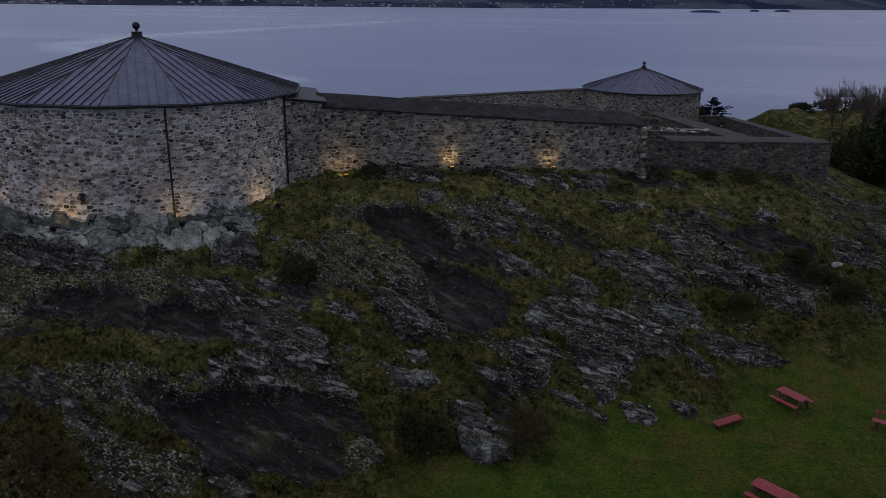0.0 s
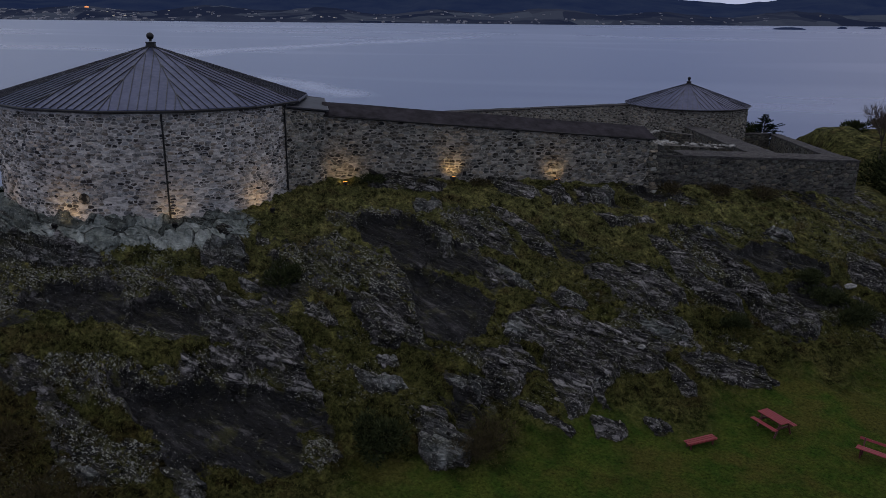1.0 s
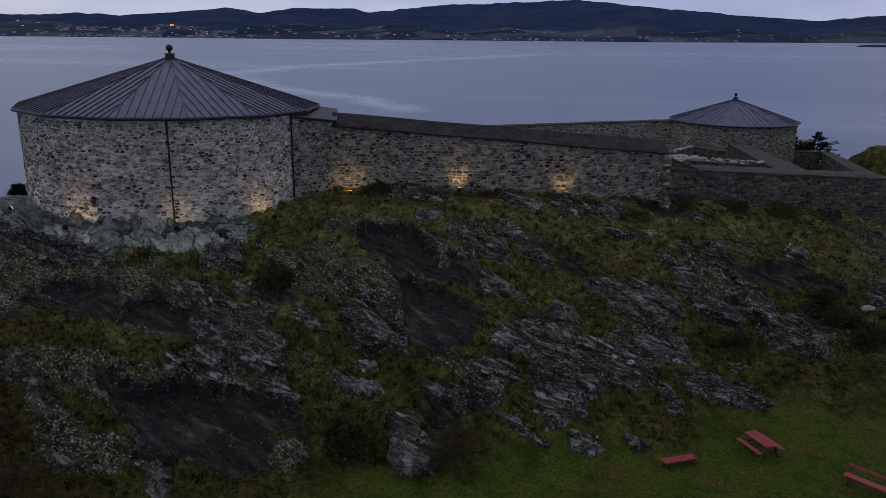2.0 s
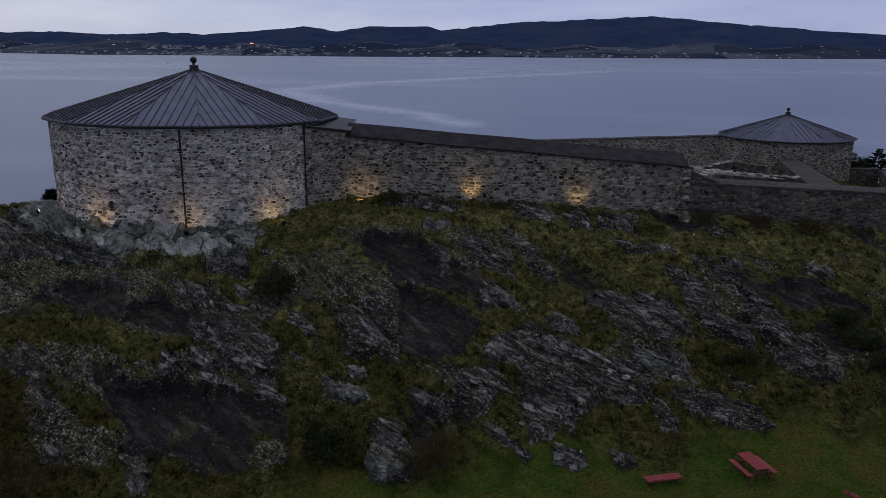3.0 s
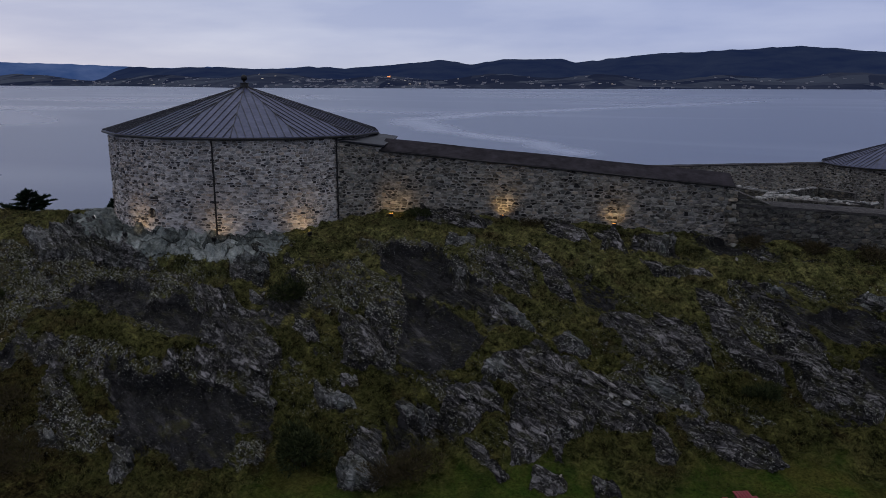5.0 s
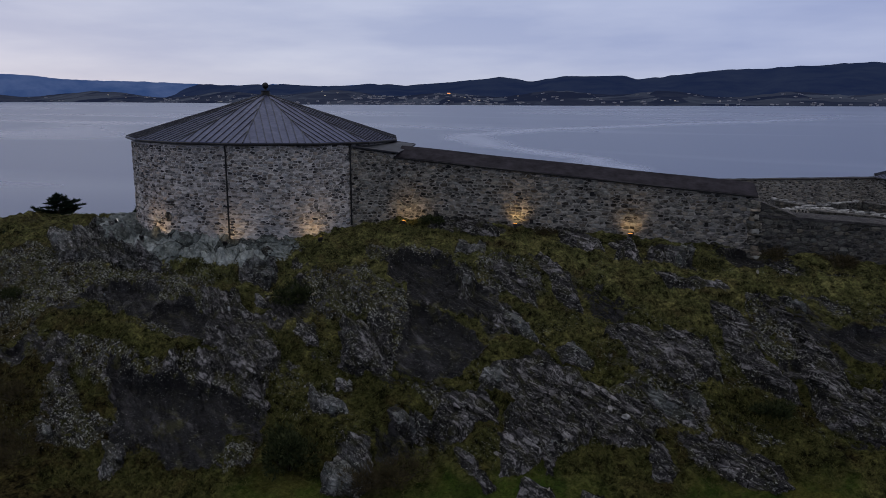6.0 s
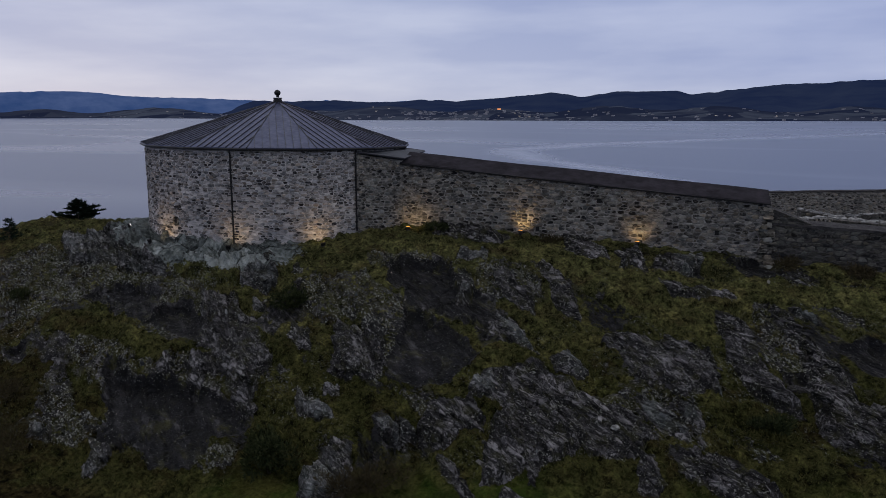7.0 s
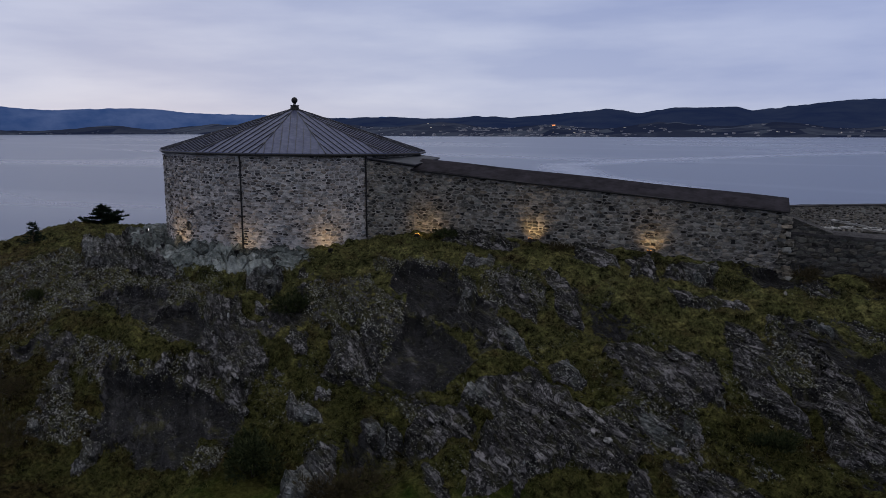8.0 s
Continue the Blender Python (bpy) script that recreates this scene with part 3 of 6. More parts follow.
outcrop(GREY_SLAB, (14.9, 49.2), (15.9, 49.1), (17.5, 47.8), (19, 46.8), (19.9, 45.3), (20.6, 43.6), (21.1, 42.5), (19.9, 41.7), (19.1, 42.2), (18.6, 43.5), (17.9, 44.9), (17.5, 45.9), (16.2, 47.7))
outcrop(GREY_SLAB, (19.5, 44.6), (21, 45.4), (22.6, 44.1), (22.1, 42.3), (20.6, 42), (19.8, 43.3))
outcrop(GREY_SLAB, (9.6, 48.2), (10.6, 48.3), (13.3, 49), (13.7, 48.6), (10.8, 47.2))
outcrop(GREY_SLAB, (13.7, 38.4), (15.6, 39.2), (16.9, 39.1), (18.2, 38.4), (17.9, 36.9), (16.9, 37.1), (15.6, 37.2), (14.3, 37.5))
outcrop(GREY_SLAB, (12.7, 37.5), (13.4, 37.6), (14.2, 36.4), (14, 35.4), (13.1, 35.7))
outcrop(GREY_SLAB, (11.1, 33.4), (11.8, 33.7), (12.5, 32.8), (11.6, 32.2))
outcrop(GREY_SLAB, (-9.1, 31.9), (-8.1, 32.4), (-7, 31.8), (-7, 30.3), (-7.7, 30.3), (-8.8, 31))
outcrop(GREY_SLAB, (-10.2, 31), (-9.8, 31.3), (-8.9, 30.1), (-9.5, 30))
outcrop(GREY_SLAB, (9.3, 43.5), (11.4, 44.5), (13.6, 44.6), (14.9, 42.2), (13.8, 41.7), (11.3, 41), (10.1, 42.1), (8.6, 42.3))
outcrop(GREY_SLAB, (26.5, 51), (28.7, 50.2), (27.7, 47.3), (26.1, 47.7), (25.8, 48.7))
outcrop(GREY_SLAB, (25.2, 46.5), (26.9, 45.3), (26.1, 43.2), (25.6, 45.2))
outcrop(GREY_SLAB, (-5.9, 50.2), (-2.7, 49.2), (0.4, 48.3), (0.2, 47.2), (-2, 47.1), (-4.2, 46.8))
outcrop(GREY_SLAB, (2, 51.9), (4.5, 50.9), (6.4, 49.1), (5.6, 48.2), (3.9, 48.8))
outcrop(GREY_SLAB, (6.3, 50.6), (7.5, 50.9), (8.5, 49.3), (7.1, 48.9))
outcrop(GREY_SLAB, (8.4, 51.1), (9.4, 51.4), (9.9, 49.6), (8.9, 49.7))
outcrop(GREY_SLAB, (8.6, 32.6), (9.9, 33.3), (10.3, 32.4), (9.7, 31.7), (8.8, 31.6))
# lighter outcrops and ledges
outcrop(LIGHT_OUTCROP, (0.7, 31.2), (1.6, 31.5), (2.3, 30.8), (2.7, 30.2), (3.4, 30), (3.4, 28.9), (2.8, 28.5), (1.7, 28.1), (1.1, 28.9), (1, 30))
outcrop(LIGHT_OUTCROP, (-2.9, 32.8), (-1.5, 32.7), (-0.2, 32.5), (0.4, 32.2), (-0.7, 31.6), (-1.9, 31.9))
outcrop(LIGHT_OUTCROP, (-1.8, 33.4), (-0.9, 33.6), (-0.5, 33.3), (-1.4, 33))
outcrop(LIGHT_OUTCROP, (1.8, 33.1), (2.5, 33.6), (3, 33.1), (2.5, 32.5))
outcrop(LIGHT_OUTCROP, (2.7, 33.8), (3.6, 33.6), (4.1, 33.2), (3.5, 32.4), (3, 32.7))
outcrop(LIGHT_OUTCROP, (-0.3, 43.4), (0.7, 43.5), (1.1, 42.6), (1.4, 41), (0.7, 41.3))
outcrop(LIGHT_OUTCROP, (3, 41.5), (4.3, 41.6), (5.7, 40.9), (6.5, 40.5), (5.5, 40.4), (3.9, 40.7))
outcrop(LIGHT_OUTCROP, (7, 40.6), (7.5, 41.3), (8.9, 40.6), (8.7, 40.1), (7.6, 40))
outcrop(LIGHT_OUTCROP, (4.2, 37.4), (5.2, 38), (5.8, 37.3), (5, 36.6), (4.4, 36.7))
outcrop(LIGHT_OUTCROP, (11.3, 40.3), (12.5, 39.9), (13.9, 39.8), (14.5, 39.1), (13.7, 38.9), (12.3, 39.2))
outcrop(LIGHT_OUTCROP, (13.2, 41), (13.8, 40.9), (14.7, 40.3), (13.6, 40.1))
outcrop(LIGHT_OUTCROP, (15.9, 49.4), (17.5, 49.7), (17.7, 49.1), (16.5, 48.8))
outcrop(LIGHT_OUTCROP, (21.4, 51), (22.3, 51.1), (23.4, 50.5), (21.6, 49.9))
outcrop(LIGHT_OUTCROP, (-8.6, 25.9), (-7.9, 26.1), (-6.9, 25.1), (-6.6, 24.3), (-7.2, 24.4), (-8.2, 25.3))
outcrop(LIGHT_OUTCROP, (-12.4, 24.9), (-11.4, 25.4), (-10.6, 24.7), (-11.6, 24.3))
outcrop(LIGHT_OUTCROP, (-9.3, 39.2), (-9.2, 39.8), (-8.6, 39.7), (-8.5, 39.2))
outcrop(LIGHT_OUTCROP, (-9.2, 36.2), (-8.5, 36.2), (-7.9, 35.6), (-8.5, 35.5))
outcrop(LIGHT_OUTCROP, (-1.7, 45.4), (-0.1, 46.1), (0.4, 45.2), (-1.2, 44.3))
outcrop(LIGHT_OUTCROP, (9.2, 51.2), (10.9, 52), (11.3, 50.3), (10.3, 49.2))
outcrop(LIGHT_OUTCROP, (20.9, 50.6), (22.6, 50.7), (23.2, 50.4), (21.6, 50))
outcrop(LIGHT_OUTCROP, (-26.4, 35.1), (-26.2, 36.5), (-23.1, 35.7), (-21.4, 34.3), (-23.9, 34.2))
# bleached rock beside the round tower
outcrop(PALE_ROCK, (-12.2, 37.9), (-12.4, 38.9), (-11.1, 39.7), (-9.3, 38), (-8.9, 36.9), (-10.1, 36.9), (-11, 36.9))
outcrop(PALE_ROCK, (-25.1, 35.9), (-26.3, 38.4), (-24.6, 40.7), (-21.5, 38.8), (-18.6, 37.1), (-16.2, 35.7), (-18.4, 34.9), (-20.4, 34.3), (-22.4, 33.3))
SLOPE = (7.07, 5.79, -2.29, -1.67, -3.90, 2.83, 3.23, -1.15, -2.23, 0.59)


def hill(x, y):
    """The hill's smooth form: a slope up from the lawn to the castle, and the island's edge."""
    X, Y = np.clip(x, -30, 31) / 20, (np.clip(y, 24, 57) - 42) / 15
    terms = [X ** i * Y ** j for i in range(4) for j in range(4 - i)]
    p = sum(c * f for c, f in zip(SLOPE, terms))
    z = 0.75 + np.log1p(np.exp(np.minimum(1.6 * (p - 0.75), 40))) / 1.6
    inside = sstep(58, 66, y - 0.30 * (x + 7.2) + 0.8)
    z = z * (1 - inside) + (5.0 - 0.02 * (y - 60)) * inside
    z = z + (4.9 + 0.5 * fbm(x * 0.3, y * 0.3, 87, 3)) * np.exp(-(((x - 51) / 10.8) ** 14 + ((y - 97) / 13) ** 2))
    z = z + 0.12 * np.exp(-(((x + 28) / 4.0) ** 2 + ((y - 39.5) / 4.0) ** 2))
    z = z - 2.2 * sstep(31, 40, x) * sstep(40, 60, y)
    e = np.sqrt(((x - 5) / np.where(x < 5, 43.0, 72.0)) ** 2 + ((y - 55) / 75) ** 2)
    return z - 14 * sstep(0.92, 1.32, e)


def depth_in(outline, x, y):
    """How far points lie inside an outline; below zero outside it."""
    best, inside = np.full(x.shape, 1e9), np.zeros(x.shape, bool)
    for (x0, y0), (x1, y1) in zip(outline, outline[1:] + outline[:1]):
        ex, ey = x1 - x0, y1 - y0
        t = np.clip(((x - x0) * ex + (y - y0) * ey) / (ex * ex + ey * ey), 0, 1)
        best = np.minimum(best, np.hypot(x - x0 - t * ex, y - y0 - t * ey))
        if ey:
            inside ^= ((y0 > y) != (y1 > y)) & (x < x0 + (y - y0) * ex / ey)
    return np.where(inside, best, -best)


def ground(x, y):
    """Height, bareness of rock, tone of rock, lawn and lichen over the plan."""
    x, y = np.asarray(x, float), np.asarray(y, float)
    z = hill(x, y)
    # along and across the layers of the schist
    s, q = 0.914 * x - 0.407 * y, 0.407 * x + 0.914 * y
    wx = x + 0.17 * fbm(x * 0.9, y * 0.9, 3, 3) + 0.07 * vnoise(x * 5.1, y * 5.1, 5)
    wy = y + 0.17 * fbm(x * 0.9, y * 0.9, 9, 3) + 0.07 * vnoise(x * 5.1, y * 5.1, 6)
    area = sstep(-34, -30, x) * (1 - sstep(31, 36, x)) * sstep(22, 24, y)
    slope_zone = area * sstep(1.25, 2.3, z) * (1 - 0.8 * sstep(7.3, 8.6, z + 0.6 * vnoise(x * 0.3, y * 0.3, 33)))
    rock = np.clip(0.33 + 0.55 * fbm(s * 0.28, q * 0.62, 31, 4), 0, 0.8) * slope_zone
    tone = np.clip(0.22 + 0.32 * fbm(s * 0.3, q * 0.6, 35, 3), 0.02, 0.55)
    lichen = np.clip(0.22 + 0.40 * fbm(s * 0.3, q * 0.5, 39, 3), 0, 0.6) * slope_zone
    lift, rough = slope_zone * (-0.08 + 0.22 * fbm(s * 0.24, q * 0.5, 86, 3)), np.ones_like(z)
    for (shade, cover, specks, rise, fall, layers), outline in OUTCROPS:
        ox, oy = [p[0] for p in outline], [p[1] for p in outline]
        near = np.flatnonzero((wx > min(ox) - 0.6) & (wx < max(ox) + 0.6) & (wy > min(oy) - 0.6) & (wy < max(oy) + 0.6))
        if not len(near):
            continue
        px, py = wx[near], wy[near]
        d = depth_in(outline, px, py)
        m, body = sstep(-0.10, 0.10, d), sstep(-0.05, 0.30, d)
        climb = [0.97 * b - 0.25 * a for a, b in outline]
        up = (0.97 * py - 0.25 * px - 0.5 * (max(climb) + min(climb))) / (0.5 * (max(climb) - min(climb)))
        lift[near] = lift[near] * (1 - body) + body * (rise - fall * np.clip(up, -1.2, 1.2))
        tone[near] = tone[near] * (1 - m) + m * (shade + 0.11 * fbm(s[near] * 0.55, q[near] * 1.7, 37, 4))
        rock[near] = rock[near] * (1 - m) + m * cover
        lichen[near] = lichen[near] * (1 - m) + m * specks
        rough[near] = rough[near] * (1 - m) + m * layers
    # bedrock on which the round tower stands
    rt, at = np.hypot(x - TX, y - TY), np.degrees(np.arctan2(y - TY, x - TX))
    front = sstep(-178, -165, at) * (1 - sstep(-48, -30, at))
    plinth = (1 - sstep(10.7, 11.5, rt + 0.40 * fbm(x * 0.8, y * 0.8, 21, 3))) * front
    step = 0.30 * (hash2(np.floor(wx * 0.9), np.floor(wy * 0.9 + 0.5 * np.floor(wx * 0.9)), 23) - 0.4)
    shelf = np.maximum(z, 8.8 - 0.35 * (rt - 9) + step + 0.14 * fbm(x * 1.7, y * 1.7, 23, 3))
    z = np.where(plinth > 0, z * (1 - plinth) + shelf * plinth, z - 0.5 * (1 - sstep(10.9, 13.5, rt)) * front)
    rock, tone = np.maximum(rock, plinth), np.where(plinth > 0.3, 1.0, tone)
    lichen, lift = np.where(plinth > 0.3, 0.15, lichen), lift * (1 - plinth)
    lawn = (1 - sstep(0.9, 1.9, z + 0.5 * fbm(x * 0.3, y * 0.3, 41, 3))) * (1 - np.minimum(rock, 1.0)) * np.maximum(sstep(-5, 3, x), 1 - sstep(15, 20, y))
    # layers of schist: long low steps that run down the slope
    bare = np.minimum(rock, 1.0)
    qq0 = q - 0.35 * z + 0.16 * fbm(x * 0.5, y * 0.5, 51, 3)
    steps = 0.0
    for period, amp, seed in ((1.25, 0.38, 61), (0.52, 0.24, 62), (0.24, 0.10, 63)):
        qq = qq0 / period + 0.30 * fbm(s * 0.2 / period, q * 0.25 / period, seed, 3)
        f, cell = qq - np.floor(qq), np.floor(qq)
        high = 0.25 + 0.75 * hash2(cell, np.floor(s * 0.20 / period + 3 * hash2(cell, 0 * cell, seed)), seed)
        steps = steps + amp * high * (sstep(0, 0.14, f) * (1 - f) - 0.35)
    z = z + lift + bare * rough * steps + bare * (0.03 + 0.07 * rough) * fbm(x * 1.6, y * 1.6, 71, 4)
    # fissures along the layers, and a few across them
    open_joint = bare * np.minimum(rough, 1.0) * sstep(0.0, 0.3, fbm(x * 0.3, y * 0.3, 58, 3) + 0.15)
    z = z - 0.45 * open_joint * (1 - sstep(0.012, 0.060, np.abs(fbm(s * 0.25, q * 0.9, 55, 4))))
    z = z - 0.35 * open_joint * (1 - sstep(0.010, 0.045, np.abs(fbm(s * 0.5 + q * 0.25, q * 0.3, 57, 4))))
    z = z + slope_zone * 0.14 * fbm(s * 0.22, q * 0.35, 85, 3)
    z = z + (1 - bare) * (0.20 * fbm(x * 0.7, y * 0.7, 81, 3) + 0.13 * fbm(x * 2.4, y * 2.4, 82, 3)) * (1 - 0.8 * lawn)
    return z, rock, tone, lawn, lichen


def ground_z(x, y):
    return float(ground(np.array([x]), np.array([y]))[0][0])


def build_ground():
    xs = np.concatenate([[-4600, -1500, -500, -200, -110, -80, -62], np.arange(-54, -34, 2.0), np.arange(-34, 34, 0.072), np.arange(34, 72, 1.5), [80, 110, 200, 500, 1500, 4600]])
    ys = np.concatenate([[-4600, -1500, -500, -200, -90, -50, -30, -15, -5, 2, 8, 13, 17, 20, 21.4], np.arange(22.4, 58.6, 0.07), np.arange(59, 140, 1.8), [150, 200, 500, 1500, 4600]])
    gx, gy = np.meshgrid(xs, ys)
    z, rock, tone, lawn, lichen = ground(gx.ravel(), gy.ravel())
    nx, ny = len(xs), len(ys)
    i = np.arange(nx * ny).reshape(ny, nx)
    quads = np.stack([i[:-1, :-1], i[:-1, 1:], i[1:, 1:], i[1:, :-1]], -1).reshape(-1, 4)
    me = bpy.data.meshes.new("ground")
    me.vertices.add(nx * ny)
    me.vertices.foreach_set("co", np.stack([gx.ravel(), gy.ravel(), z], -1).astype(np.float32).ravel())
    me.loops.add(quads.size)
    me.loops.foreach_set("vertex_index", quads.astype(np.int32).ravel())
    me.polygons.add(len(quads))
    me.polygons.foreach_set("loop_start", np.arange(0, quads.size, 4, dtype=np.int32))
    # broken rock keeps its sharp facets; turf and the smooth dark faces are rounded
    me.polygons.foreach_set("use_smooth", ~((rock[quads[:, 0]] > 0.5) & (tone[quads[:, 0]] > 0.12)))
    for name, values in (("rock", rock), ("tone", tone), ("lawn", lawn), ("lichen", lichen)):
        me.attributes.new(name, "FLOAT", "POINT").data.foreach_set("value", values.astype(np.float32))
    me.update()
    me.validate()
    me.materials.append(M_GROUND)
    return tagged(new("ground", me), "rocky grass-grown hillside of layered grey schist above a lawn", "hillside", kind="structure")


build_ground()


def build_sea():
    rings = [0, 40, 120, 300, 700, 1500, 2800, 4700]
    verts, faces, n = [(5, 55, SEA)], [], 48
    for r in rings[1:]:
        verts += [(5 + r * math.cos(2 * math.pi * k / n), 55 + r * math.sin(2 * math.pi * k / n), SEA) for k in range(n)]
    for k in range(n):
        faces.append((0, 1 + k, 1 + (k + 1) % n))
    for j in range(len(rings) - 2):
        a, b = 1 + j * n, 1 + (j + 1) * n
        faces += [(a + k, b + k, b + (k + 1) % n, a + (k + 1) % n) for k in range(n)]
    tagged(new("water", mesh_of("water", verts, faces, M_SEA)), "calm lavender-grey fjord water with pale slicks", "sea", kind="structure")


build_sea()

# ---------------- far shore ----------------
CREST = [(-80, 1.3), (-67, 1.5), (-64, 1.3), (-58.5, 1.5), (-55, 1.15), (-51, 1.08), (-45, 0.84), (-42, 0.92), (-38, 0.78), (-35, 0.95), (-32, 0.85), (-29, 1.12), (-25.5, 1.45),
         (-23.3, 1.12), (-21, 1.52), (-17, 1.50), (-15.9, 1.24), (-14, 1.46), (-11, 1.8), (-7.5, 1.92), (-1.5, 2.22), (5, 1.6), (11.3, 1.08), (14.4, 0.88), (16.7, 1.1), (20.2, 1.36), (30, 1.5), (45, 1.2), (80, 1.0)]


def shore_material(name, low, high, haze_glow, fields=None):
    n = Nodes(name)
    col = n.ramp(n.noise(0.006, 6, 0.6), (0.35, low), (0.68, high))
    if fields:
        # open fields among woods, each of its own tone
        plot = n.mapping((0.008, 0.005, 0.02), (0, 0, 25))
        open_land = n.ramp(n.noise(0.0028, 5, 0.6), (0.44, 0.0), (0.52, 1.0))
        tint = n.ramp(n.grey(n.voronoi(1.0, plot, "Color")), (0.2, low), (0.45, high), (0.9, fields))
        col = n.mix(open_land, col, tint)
    # a faint blue emission stands in for haze over distance
    n.bsdf.inputs["Emission Color"].default_value = (*haze_glow, 1)
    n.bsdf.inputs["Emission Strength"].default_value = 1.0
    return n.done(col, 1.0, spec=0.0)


def ridge(name, label, az0, az1, near, deep, top, mat, seed, lumps):
    """A range of hills: from its shore at `near` it climbs over `deep` metres; top: height by bearing."""
    az = np.arange(az0, az1, 0.25)
    rows, verts, faces = 9, [], []
    for j in range(rows):
        f = j / (rows - 1)
        for a in az:
            d = near(a) + deep * f
            edge = min(1.0, (a - az0) / 3.0, (az1 - a) / 3.0) if lumps else 1.0
            h = top(a, d) * max(edge, 0.0) * (f ** 0.75) * (1 + (1 - f) * 0.45 * float(fbm(np.array(a * 0.35), np.array(f * 3.0), seed, 4)))
            h += (d * 0.0006) * float(fbm(np.array(a * 1.6), np.array(f * 2.0), seed + 5, 4)) * f
            verts.append((d * math.sin(radians(a)), d * math.cos(radians(a)), SEA - 1 + max(h, -1) + (1.5 if j else 0)))
    n = len(az)
    for j in range(rows - 1):
        faces += [(j * n + k, j * n + k + 1, (j + 1) * n + k + 1, (j + 1) * n + k) for k in range(n - 1)]
    tagged(new(name, mesh_of(name, verts, faces, mat, True)), label, "hills", kind="structure")


def crest_height(a, d):
    return d * math.tan(radians(float(np.interp(a, [c[0] for c in CREST], [c[1] for c in CREST])))) + 20


def shore_line(a):
    return float(np.interp(a, [-80, -58, -48, -40, -20, 5, 30, 80], [4200, 4100, 3200, 2300, 1950, 2050, 3000, 3000]))


# the blue in these colours and their glow is painted haze
M_FAR = shore_material("hazed_mountains", (0.022, 0.04, 0.08), (0.075, 0.098, 0.15), (0.012, 0.030, 0.098))
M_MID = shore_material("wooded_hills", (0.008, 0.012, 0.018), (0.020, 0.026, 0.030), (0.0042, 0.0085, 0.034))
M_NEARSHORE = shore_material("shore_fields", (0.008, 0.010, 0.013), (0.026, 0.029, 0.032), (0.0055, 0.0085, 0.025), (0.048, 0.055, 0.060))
ridge("backdrop_mountains", "distant mountains tinted blue by painted haze, with a dusting of snow", -90, -36, lambda a: 4350, 250, lambda a, d: crest_height(a, d), M_FAR, 3, False)
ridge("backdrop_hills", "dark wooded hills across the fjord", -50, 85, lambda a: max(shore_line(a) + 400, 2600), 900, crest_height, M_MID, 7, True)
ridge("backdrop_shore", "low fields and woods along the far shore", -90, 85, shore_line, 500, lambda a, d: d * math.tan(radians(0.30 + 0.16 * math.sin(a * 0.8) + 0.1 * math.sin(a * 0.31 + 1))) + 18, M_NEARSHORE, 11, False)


def islets():
    for a, d, length in ((17.8, 1730, 62), (20.9, 2000, 20), (22.6, 2050, 36)):
        bm = bmesh.new()
        bmesh.ops.create_icosphere(bm, subdivisions=3, radius=1.0)
        for v in bm.verts:
            v.co = Vector((v.co.x * length / 2, v.co.y * length / 4, v.co.z * 4.5 * (1 + 0.35 * noise.noise(v.co * 2.1 + Vector((a, 0, 0))))))
        me = bpy.data.meshes.new("islet")
        bm.to_mesh(me)
        bm.free()
        me.materials.append(M_MID)
        ob = tagged(new("islet", me), "low dark skerry in the fjord", "islet", group="islets", kind="structure")
        ob.matrix_world = pose(d * math.sin(radians(a)), d * math.cos(radians(a)), SEA, 0, 0, -a)


islets()


def far_houses():
    rnd = random.Random(5)
    walls, lights, wf, lf = [], [], [], []
    for k in range(520):
        a = rnd.choice((rnd.uniform(-66, -42), rnd.uniform(-45, -18), rnd.uniform(-36, -26), rnd.uniform(-18, 20)))
        f = rnd.random() ** 1.6
        d = shore_line(a) + 20 + 480 * f
        base = d * math.tan(radians(0.30 + 0.16 * math.sin(a * 0.8) + 0.1 * math.sin(a * 0.31 + 1))) + 18
        z = SEA + base * f ** 0.75 * 0.92
        w, h = rnd.uniform(4, 9), rnd.uniform(2.5, 4.5)
        x, y = d * math.sin(radians(a)), d * math.cos(radians(a))
        vs, fs = (lights, lf) if rnd.random() < 0.05 else (walls, wf)
        if vs is lights:
            w, h = rnd.uniform(1.2, 2.4), rnd.uniform(1.0, 1.8)
        i = len(vs)
        for sx, sy, sz in ((-1, -1, 0), (1, -1, 0), (1, 1, 0), (-1, 1, 0), (-1, -1, 1), (1, -1, 1), (1, 1, 1), (-1, 1, 1)):
            vs.append((x + sx * w / 2, y + sy * 4, z + sz * h + (6 if vs is lights else 0)))
        fs += [(i, i + 1, i + 5, i + 4), (i + 1, i + 2, i + 6, i + 5), (i + 2, i + 3, i + 7, i + 6), (i + 3, i, i + 4, i + 7), (i + 4, i + 5, i + 6, i + 7)]
    white = plain("far_house_paint", (0.26, 0.26, 0.29), 0.9, 0, 0.1)
    tagged(new("far_houses", mesh_of("far_houses", walls, wf, white)), "scattered pale houses on the far shore", "houses", kind="stuff")
    tagged(new("far_lights", mesh_of("far_lights", lights, lf, glow("far_lamp", (1.0, 0.86, 0.70), 0.22))), "lit windows and lamps on the far shore", "lights", kind="stuff")
    bm = box(bmesh.new(), (9, 4, 3.4))
    a = radians(-29.2)
    ob = new("far_orange_light", bpy.data.meshes.new("far_orange_light"))
    bm.to_mesh(ob.data)
    bm.free()
    ob.data.materials.append(glow("orange_lamp", (1.0, 0.35, 0.12), 0.9))
    ob.matrix_world = pose(2400 * math.sin(a), 2400 * math.cos(a), 30)
    tagged(ob, "orange light on the far hillside", "light", kind="structure")


far_houses()


